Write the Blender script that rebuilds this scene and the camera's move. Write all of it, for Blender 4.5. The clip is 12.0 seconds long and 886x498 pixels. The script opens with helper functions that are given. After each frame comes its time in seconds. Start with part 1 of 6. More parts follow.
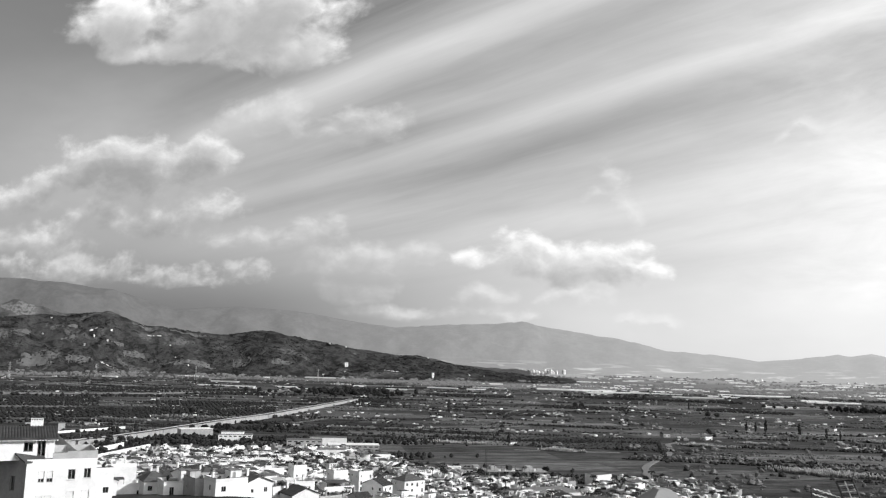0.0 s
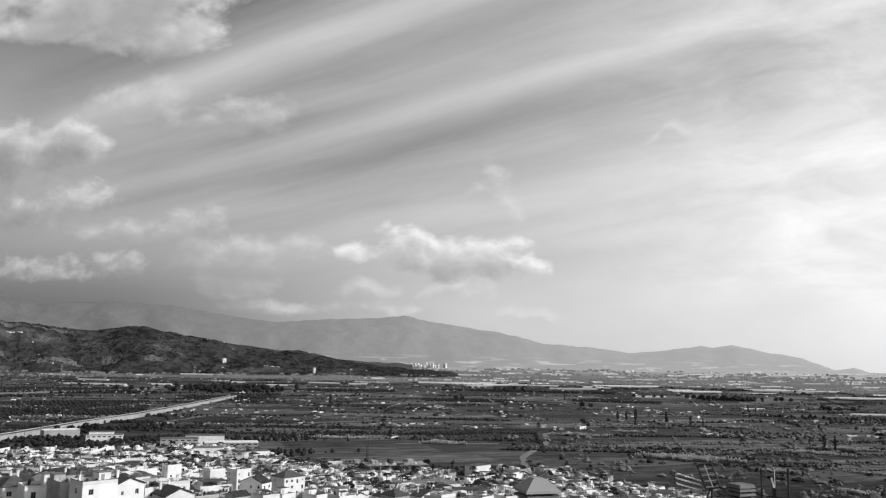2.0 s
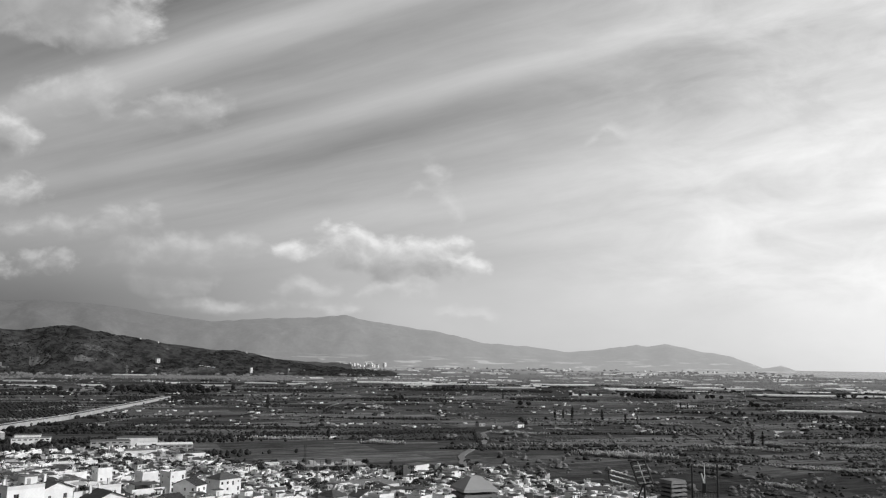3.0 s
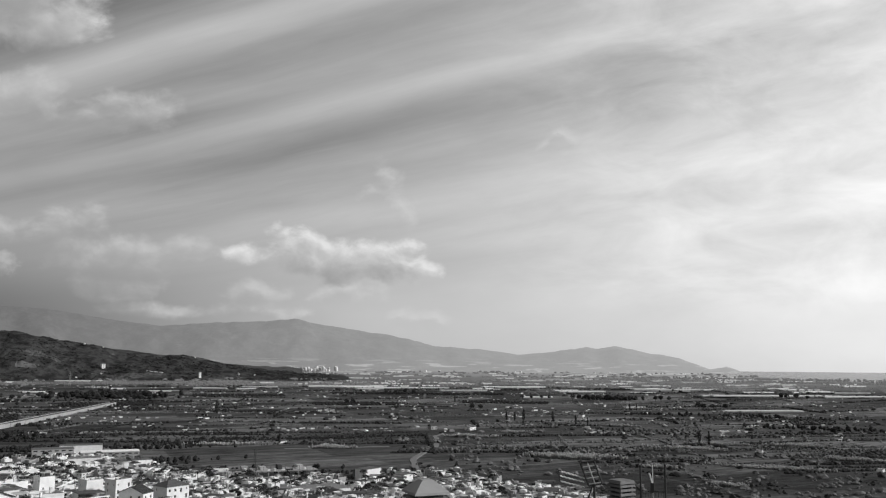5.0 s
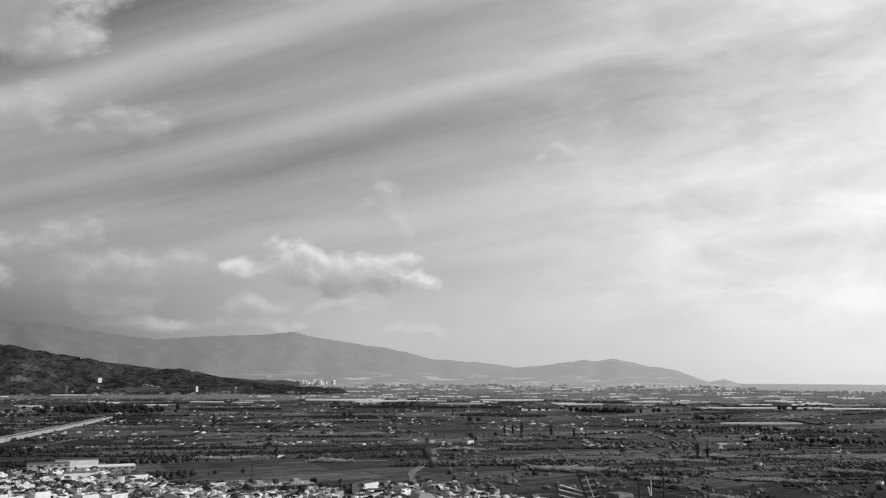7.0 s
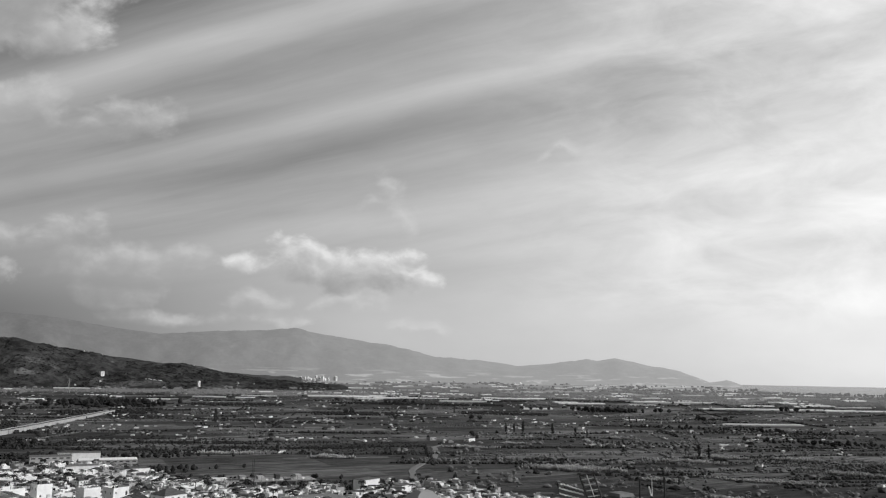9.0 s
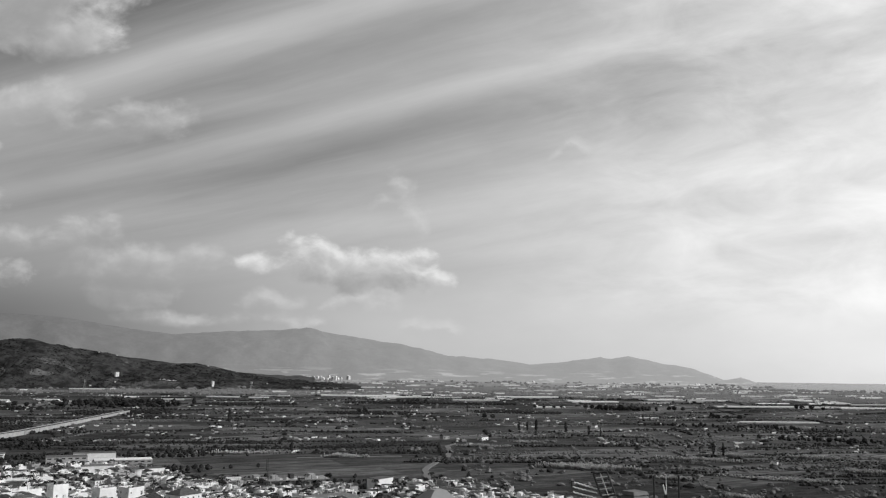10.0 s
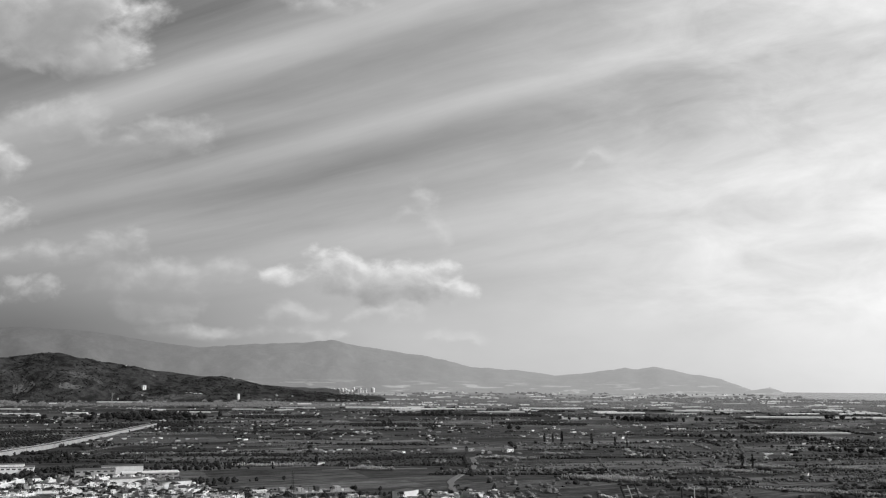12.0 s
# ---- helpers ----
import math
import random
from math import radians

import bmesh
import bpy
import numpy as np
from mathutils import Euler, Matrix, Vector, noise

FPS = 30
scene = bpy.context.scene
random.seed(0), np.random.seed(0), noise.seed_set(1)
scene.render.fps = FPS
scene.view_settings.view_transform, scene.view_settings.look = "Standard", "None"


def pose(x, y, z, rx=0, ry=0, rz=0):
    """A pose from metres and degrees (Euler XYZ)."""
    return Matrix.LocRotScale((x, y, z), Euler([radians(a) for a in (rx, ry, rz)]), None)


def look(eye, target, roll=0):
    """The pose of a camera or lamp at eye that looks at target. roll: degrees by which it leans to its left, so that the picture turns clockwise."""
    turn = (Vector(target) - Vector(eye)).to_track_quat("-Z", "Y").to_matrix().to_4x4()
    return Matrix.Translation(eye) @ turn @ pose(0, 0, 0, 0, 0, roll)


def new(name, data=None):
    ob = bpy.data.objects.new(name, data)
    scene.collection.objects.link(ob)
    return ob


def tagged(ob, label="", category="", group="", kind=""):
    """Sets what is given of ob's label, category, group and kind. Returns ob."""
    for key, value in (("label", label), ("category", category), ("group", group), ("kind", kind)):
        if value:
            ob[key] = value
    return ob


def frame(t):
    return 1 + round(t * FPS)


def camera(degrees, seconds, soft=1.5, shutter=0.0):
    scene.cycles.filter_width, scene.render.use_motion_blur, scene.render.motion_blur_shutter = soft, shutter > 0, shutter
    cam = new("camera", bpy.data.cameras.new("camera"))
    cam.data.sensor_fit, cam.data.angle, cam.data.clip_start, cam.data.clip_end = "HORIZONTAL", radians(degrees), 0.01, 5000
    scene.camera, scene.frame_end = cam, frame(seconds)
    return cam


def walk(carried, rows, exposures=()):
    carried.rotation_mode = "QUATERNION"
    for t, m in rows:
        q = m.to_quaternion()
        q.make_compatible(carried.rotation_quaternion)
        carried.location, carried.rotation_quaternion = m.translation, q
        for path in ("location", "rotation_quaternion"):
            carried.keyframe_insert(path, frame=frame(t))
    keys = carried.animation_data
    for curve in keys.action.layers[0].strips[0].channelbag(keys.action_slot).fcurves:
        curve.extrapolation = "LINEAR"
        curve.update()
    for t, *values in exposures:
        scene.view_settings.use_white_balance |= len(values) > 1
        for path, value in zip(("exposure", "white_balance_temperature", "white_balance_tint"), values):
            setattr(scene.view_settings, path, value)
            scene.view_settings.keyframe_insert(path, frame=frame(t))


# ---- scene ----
cam = camera(56.57, 12.0, soft=1.2)
PATH = [
    (0.0, pose(0.0, 0, 96, 97.935, -1.679, -0.000)),
    (0.5, pose(0.006, 0, 96, 98.052, -1.439, -2.089)),
    (1.0, pose(0.013, 0, 96, 98.102, -1.277, -4.069)),
    (1.5, pose(0.019, 0, 96, 97.847, -1.216, -6.119)),
    (2.0, pose(0.026, 0, 96, 97.727, -1.057, -8.113)),
    (2.5, pose(0.032, 0, 96, 97.780, -1.007, -10.382)),
    (3.0, pose(0.039, 0, 96, 97.755, -0.882, -12.292)),
    (3.5, pose(0.045, 0, 96, 97.841, -0.837, -14.219)),
    (3.7, pose(0.045, 0, 96, 97.88, -0.80, -14.86)),
    (5.5, pose(0.045, 0, 96, 98.026, -0.393, -15.664)),
    (6.0, pose(0.045, 0, 96, 98.043, -0.108, -15.662)),
    (6.5, pose(0.045, 0, 96, 98.323, 0.037, -15.734)),
    (7.0, pose(0.045, 0, 96, 98.907, -0.312, -15.757)),
    (9.0, pose(0.045, 0, 96, 98.739, -0.994, -15.617)),
    (9.5, pose(0.045, 0, 96, 98.540, -0.979, -15.316)),
    (10.0, pose(0.045, 0, 96, 98.654, -0.706, -14.745)),
    (10.5, pose(0.045, 0, 96, 98.886, -0.542, -14.367)),
    (11.0, pose(0.045, 0, 96, 99.149, -0.410, -13.839)),
    (11.5, pose(0.045, 0, 96, 99.312, -0.395, -13.370)),
    (12.0, pose(0.045, 0, 96, 99.428, -0.410, -13.065)),
]
walk(cam, PATH, [(0.0, 0.14), (0.5, -0.06), (1.0, 0.04), (2.0, -0.12), (3.0, -0.25), (3.7, -0.28), (5.5, -0.35), (9.5, -0.34), (12.0, -0.30)])

EYE_Z = 96.0
SUN_BEARING, SUN_HEIGHT = 108.0, 23.0


# ---- node arithmetic ----
class Val:
    """A socket of a node tree that takes part in plain arithmetic."""

    def __init__(self, tree, sock):
        self.tree, self.sock = tree, sock

    def _op(self, kind, *others, clamp=False):
        n = self.tree.nodes.new("ShaderNodeMath")
        n.operation, n.use_clamp = kind, clamp
        self.tree.links.new(self.sock, n.inputs[0])
        for i, o in enumerate(others):
            if isinstance(o, Val):
                self.tree.links.new(o.sock, n.inputs[i + 1])
            else:
                n.inputs[i + 1].default_value = o
        return Val(self.tree, n.outputs[0])

    def __add__(self, o): return self._op("ADD", o)
    def __sub__(self, o): return self._op("SUBTRACT", o)
    def __mul__(self, o): return self._op("MULTIPLY", o)
    def __truediv__(self, o): return self._op("DIVIDE", o)
    def __radd__(self, o): return self._op("ADD", o)
    def __rmul__(self, o): return self._op("MULTIPLY", o)
    def __neg__(self): return self * -1.0
    def __rsub__(self, o): return (self * -1.0) + o
    def maximum(self, o): return self._op("MAXIMUM", o)
    def minimum(self, o): return self._op("MINIMUM", o)
    def clamp(self): return self._op("ADD", 0.0, clamp=True)
    def exp(self): return self._op("EXPONENT")
    def smoothmax(self, o, k): return self._op("SMOOTH_MAX", o, k)

    def step(self, a, b):
        """0 below a, 1 above b, smooth between."""
        n = self.tree.nodes.new("ShaderNodeMapRange")
        n.interpolation_type = "SMOOTHSTEP"
        self.tree.links.new(self.sock, n.inputs["Value"])
        n.inputs["From Min"].default_value, n.inputs["From Max"].default_value = a, b
        return Val(self.tree, n.outputs["Result"])

    def mix(self, a, b):
        """a where self is 0, b where it is 1."""
        if isinstance(b, Val):
            return self * (b - a) + a
        return self * b + (1.0 - self) * a


def vec(tree, x, y, z=0.0):
    n = tree.nodes.new("ShaderNodeCombineXYZ")
    for i, o in enumerate((x, y, z)):
        if isinstance(o, Val):
            tree.links.new(o.sock, n.inputs[i])
        else:
            n.inputs[i].default_value = o
    return n.outputs[0]


def noise_of(tree, coord, scale=1.0, detail=4.0, rough=0.55, warp=0.0):
    n = tree.nodes.new("ShaderNodeTexNoise")
    if coord is not None:
        tree.links.new(coord, n.inputs["Vector"])
    n.inputs["Scale"].default_value, n.inputs["Detail"].default_value = scale, detail
    n.inputs["Roughness"].default_value, n.inputs["Distortion"].default_value = rough, warp
    return Val(tree, n.outputs["Fac"])


# ---- sky: thin veil, fanned cirrus and cumulus over a clear sky ----
def build_sky():
    world = bpy.data.worlds.new("sky")
    scene.world = world
    world.use_nodes = True
    t = world.node_tree
    t.nodes.clear()
    out, bg = t.nodes.new("ShaderNodeOutputWorld"), t.nodes.new("ShaderNodeBackground")
    t.links.new(bg.outputs[0], out.inputs[0])
    sky = t.nodes.new("ShaderNodeTexSky")
    sky.sky_type, sky.sun_disc = "NISHITA", False
    sky.sun_elevation, sky.sun_rotation = radians(SUN_HEIGHT), radians(SUN_BEARING)
    bw = t.nodes.new("ShaderNodeRGBToBW")
    t.links.new(sky.outputs[0], bw.inputs[0])
    clear = Val(t, bw.outputs[0]) * 0.10

    tc, sep = t.nodes.new("ShaderNodeTexCoord"), t.nodes.new("ShaderNodeSeparateXYZ")
    t.links.new(tc.outputs["Generated"], sep.inputs[0])
    x, y, z = (Val(t, sep.outputs[i]) for i in range(3))
    a = radians(8.0)
    ahead = ((x * math.sin(a)) + (y * math.cos(a)))
    ahead = ahead.maximum(ahead * -1.0).maximum(0.12)
    u = ((x * math.cos(a)) - (y * math.sin(a))) / ahead
    v = z.maximum(0.0) / ahead

    # veil, thicker low down and towards the sun
    uu, vv = u.minimum(0.95).maximum(-0.95), v.minimum(0.62)
    veil = ((uu * 0.56) - (vv * 0.18) + 0.41).maximum(0.07)
    mottle = noise_of(t, vec(t, u * 2.2, v * 5.0, 3.1), 1.0, 5.0, 0.6)
    pu, pv = (u + 0.55) / 0.26, (v - 0.27) / 0.13
    veil = veil * (mottle * 0.5 + 0.75) + (pu * pu * -1.0 - pv * pv).exp() * (mottle * 0.30 + 0.02)

    # cirrus fan: w names a streak, all streaks run together far to one side
    bend = noise_of(t, vec(t, u * 2.0, v * 3.0, 8.0), 1.0, 2.0)
    w = (v - u * 0.12) / (u * 0.55 + 1.0).maximum(0.35) + (bend - 0.5) * 0.035
    fine = noise_of(t, vec(t, u * 2.4, w * 26.0, 0.7), 1.0, 6.0, 0.62, 0.25)
    broad = noise_of(t, vec(t, u * 1.3, w * 9.0, 5.2), 1.0, 3.0, 0.5)
    feather = noise_of(t, vec(t, (u + v * 0.6) * 6.5, w * 21.0, 2.2), 1.0, 6.0, 0.6, 0.5)
    fan = u.step(-0.62, -0.25) * v.step(0.05, 0.18)
    streak = ((fine - 0.5) * 0.26 + (broad - 0.5) * 0.30) * fan
    streak = streak + (feather - 0.42) * u.step(0.05, 0.5) * v.step(0.04, 0.12) * 0.60

    def band(at, width, amount, u0, u1):
        q = (w - at) / width
        return (q * q * -1.0).exp() * (broad * 0.9 + 0.55) * u.step(u0, u1) * amount

    streak = streak + band(0.322, 0.015, 0.075, -0.62, -0.30) + band(0.465, 0.028, 0.19, -0.60, -0.33)
    streak = streak + band(0.278, 0.028, -0.13, -0.40, 0.00) + band(0.400, 0.030, -0.04, -0.35, -0.05)
    streak = streak + band(0.168, 0.026, 0.11, 0.10, 0.45) + band(0.100, 0.016, 0.09, 0.25, 0.55)
    level = (clear * 0.55 + veil + streak).maximum(0.07).minimum(1.3)

    # grey bank of low cloud against the mountains
    bv = (v - 0.050) / 0.066
    bank = (bv * bv * -1.0).exp() * (1.0 - u.step(-0.50, 0.05)) * (mottle * 0.6 + 0.72)
    level = (bank * 0.95).clamp().mix(level, 0.185)

    # cumulus heaps: middle, half width, half height
    tower = ((-0.388, 0.456, 0.088, 0.058), (-0.320, 0.415, 0.034, 0.036), (-0.470, 0.440, 0.090, 0.045), (-0.585, 0.440, 0.070, 0.034),
             (-0.400, 0.405, 0.050, 0.024), (-0.345, 0.396, 0.048, 0.026), (-0.530, 0.405, 0.080, 0.018))
    heaps = ((-0.585, 0.252, 0.072, 0.034), (-0.535, 0.236, 0.075, 0.030), (-0.455, 0.258, 0.030, 0.024), (-0.500, 0.178, 0.060, 0.028), (-0.440, 0.192, 0.030, 0.026),
             (-0.607, 0.186, 0.036, 0.024), (-0.725, 0.206, 0.050, 0.024), (-0.690, 0.150, 0.060, 0.022), (-0.640, 0.232, 0.040, 0.020))
    low = ((-0.572, 0.112, 0.034, 0.015), (-0.516, 0.097, 0.022, 0.011), (-0.455, 0.107, 0.022, 0.010), (-0.404, 0.109, 0.028, 0.012), (-0.630, 0.104, 0.060, 0.014),
           (-0.490, 0.100, 0.070, 0.010), (-0.700, 0.110, 0.050, 0.018))
    crown = ((-0.101, 0.126, 0.024, 0.012), (-0.045, 0.128, 0.044, 0.026), (0.008, 0.121, 0.052, 0.024), (0.062, 0.121, 0.044, 0.024), (0.098, 0.117, 0.022, 0.013))
    thin = ((-0.376, 0.303, 0.050, 0.026), (-0.251, 0.296, 0.046, 0.024), (-0.301, 0.166, 0.036, 0.015), (-0.310, 0.128, 0.026, 0.018), (-0.246, 0.122, 0.052, 0.018),
            (-0.172, 0.132, 0.026, 0.012), (-0.087, 0.084, 0.034, 0.012), (-0.100, 0.061, 0.050, 0.009), (-0.050, 0.057, 0.040, 0.009), (0.034, 0.083, 0.026, 0.013),
            (-0.004, 0.078, 0.020, 0.010), (0.098, 0.051, 0.036, 0.011), (-0.246, 0.086, 0.034, 0.015), (-0.285, 0.088, 0.020, 0.012), (0.062, 0.192, 0.026, 0.030),
            (0.286, 0.288, 0.016, 0.012), (0.268, 0.276, 0.012, 0.008), (-0.644, 0.112, 0.030, 0.014), (-0.066, 0.484, 0.048, 0.014), (-0.36, 0.150, 0.06, 0.014), (-0.20, 0.060, 0.05, 0.008))
    wander = noise_of(t, vec(t, u * 9.0, v * 12.0, 6.0), 1.0, 3.0, 0.5) - 0.5

    spot = vec(t, u + wander * 0.022, v + wander * 0.012, v + wander * 0.012)

    def vop(kind, a, b=None, c=None):
        n = t.nodes.new("ShaderNodeVectorMath")
        n.operation = kind
        for k, o in enumerate((a, b, c)):
            if isinstance(o, tuple):
                n.inputs[k].default_value = o
            elif o is not None:
                t.links.new(o, n.inputs[k])
        return n.outputs["Value" if kind == "DOT_PRODUCT" else "Vector"]

    def mass(du, dv, group, lump, fineness, rough):
        """Density of a group of flat-bottomed heaps, seen from a spot moved by du, dv."""
        total = None
        for mu, mv, hu, hv in group:
            a, b = 1.0 / (hu * 1.35), 1.0 / (hv * 1.45)
            p = vop("MULTIPLY_ADD", spot, (a, b, -0.8 * b), ((du - mu) * a, (dv - mv) * b, (mv - dv) * 0.8 * b))
            p = vop("MAXIMUM", p, (-1000.0, -1000.0, 0.0))
            one = Val(t, vop("DOT_PRODUCT", p, p))
            total = one if total is None else total._op("SMOOTH_MIN", one, 0.5)
        moved = vop("MULTIPLY_ADD", spot, (fineness, fineness * 1.3, 0.0), (du * fineness, dv * fineness * 1.3, 1.3))
        n = noise_of(t, moved, 1.0, 9.0, rough, 0.15)
        return (0.72 - total.minimum(3.5)) + (n - 0.5) * lump

    def heap_up(level, group, lump, fineness, soft, cover, dark, light, rough=0.52, least=0.0):
        """Lay a group over the sky: where little cloud lies towards the sun it shines, elsewhere it is grey."""
        m0, m1 = mass(0.0, 0.0, group, lump, fineness, rough), mass(0.006, 0.011, group, lump, fineness, rough)
        m2 = mass(0.016, 0.032, group, lump * 0.7, fineness, rough)
        shade = ((m1 + 0.30).maximum(0.0) * 0.75 + (m2 + 0.30).maximum(0.0) * 0.95) * -1.0
        tone = shade.exp().mix(dark, light).maximum(level * least)
        return (m0.step(-0.25 - soft * 0.4, 0.35 + soft) * cover).mix(level, tone)

    level = heap_up(level, thin, 4.4, 26.0, 0.85, 0.56, 0.36, 0.84, 0.52, 0.96)
    level = heap_up(level, low, 5.0, 34.0, 0.65, 0.74, 0.24, 0.66, 0.56)
    level = heap_up(level, heaps, 3.8, 22.0, 0.48, 0.86, 0.235, 0.88, 0.54)
    level = heap_up(level, crown, 3.6, 25.0, 0.35, 0.88, 0.35, 1.02, 0.55)
    level = heap_up(level, tower, 3.8, 12.0, 0.42, 0.94, 0.33, 1.25, 0.54)

    # below the horizon the ground's dim light
    level = z.step(-0.02, -0.004).mix(0.12, level)
    t.links.new(level.sock, bg.inputs["Color"])
    bg.inputs["Strength"].default_value = 1.0


build_sky()
sun = new("sun", bpy.data.lights.new("sun", "SUN"))
sun.data.energy, sun.data.angle, sun.data.color = 3.5, radians(0.6), (1.0, 1.0, 1.0)
b, h = radians(SUN_BEARING), radians(SUN_HEIGHT)
sun.matrix_world = look((300 * math.sin(b) * math.cos(h), 300 * math.cos(b) * math.cos(h), 300 * math.sin(h)), (0, 0, 0))
scene.view_settings.exposure = 0.0


# ---- materials ----
def grey(v):
    return (v, v, v, 1.0)


def material(name, low, high, size, rough=0.85, bump=0.25, fine=8.0, metal=0.0, spread=0.0, space="Object"):
    """Two scales of grain between two greys; size in metres of the large one. spread: how far single objects differ."""
    m = bpy.data.materials.new(name)
    m.use_nodes = True
    t = m.node_tree
    bsdf = t.nodes["Principled BSDF"]
    if space == "World":
        g = t.nodes.new("ShaderNodeNewGeometry")
        coord = g.outputs["Position"]
    else:
        g = t.nodes.new("ShaderNodeTexCoord")
        coord = g.outputs["Object"]
    big = noise_of(t, coord, 1.0 / size, 3.0, 0.6, 0.3)
    small = noise_of(t, coord, fine / size, 4.0, 0.65)
    f = (big.step(0.3, 0.7) * 0.6 + small.step(0.25, 0.75) * 0.4).clamp()
    value = f.mix(low, high)
    if spread:
        info = t.nodes.new("ShaderNodeObjectInfo")
        value = value * (Val(t, info.outputs["Random"]) * (2 * spread) + (1.0 - spread))
    t.links.new(value.sock, bsdf.inputs["Base Color"])
    bsdf.inputs["Roughness"].default_value, bsdf.inputs["Metallic"].default_value = rough, metal
    bsdf.inputs["Specular IOR Level"].default_value = 0.12 if rough > 0.65 else 0.5
    if bump:
        bp = t.nodes.new("ShaderNodeBump")
        bp.inputs["Strength"].default_value, bp.inputs["Distance"].default_value = bump, 0.1 * size / fine
        t.links.new(small.sock, bp.inputs["Height"])
        t.links.new(bp.outputs[0], bsdf.inputs["Normal"])
    return m


SIGHT = (0, 130, 380, 1400, 2800, 4000, 5200)
TRUE = (0, 130, 608, 2240, 3150, 4050, 5150)


def reach(s):
    """True metres of a place known by its sight distance: where its line of sight meets a level 60 m under the eye."""
    return float(np.interp(s, SIGHT, TRUE))


def at(bearing, s, z=0.0):
    """A place by compass bearing from the lookout (degrees, clockwise from +y) and sight distance."""
    a, d = radians(bearing), reach(s)
    return Vector((d * math.sin(a), d * math.cos(a), z))


def way(bearing):
    """One metre along a bearing."""
    return Vector((math.sin(radians(bearing)), math.cos(radians(bearing)), 0))


def grow(s):
    return reach(s) / s


def smooth(x):
    x = min(1.0, max(0.0, x))
    return x * x * (3 - 2 * x)


def along(points, x):
    """Piecewise smooth run through a few (x, value) pairs."""
    if x <= points[0][0]:
        return points[0][1]
    for (x0, v0), (x1, v1) in zip(points, points[1:]):
        if x <= x1:
            return v0 + (v1 - v0) * (x - x0) / (x1 - x0)
    return points[-1][1]


SLOPE = ((0, 58.3), (5, 58.3), (9, 51), (60, 43), (130, 35), (200, 23), (300, 9), (400, 1.5), (470, 0))
SPUR = ((0, 58.3), (5, 58.3), (9, 51), (60, 43), (130, 37), (200, 30), (260, 24.5), (330, 16.5), (420, 5.5), (490, 0))
COAST = ((30, 4900), (34.5, 3900), (38, 3650), (43.4, 3300), (60, 2500), (80, 1900), (110, 1500), (150, 1500))


def base_height(b, s):
    """Height of the ground, eye at 60, at a sight distance."""
    if s < 490:
        spur = smooth((-4 - b) / 10) if abs(b) < 90 else 0.0
        return along(SLOPE, s) * (1 - spur) + along(SPUR, s) * spur
    return 38.5 * smooth((s - 2400) / 2500)


def lifted(z, s):
    return EYE_Z + (z - 60.0) * (grow(s) if s > 1 else 1.0)


def ground_z(x, y):
    d = math.hypot(x, y)
    s = float(np.interp(d, TRUE, SIGHT))
    z = lifted(base_height(math.degrees(math.atan2(x, y)), s), s)
    return z + 0.5 * noise.noise((x / 60, y / 60, 0.0)) if d > 60 else z


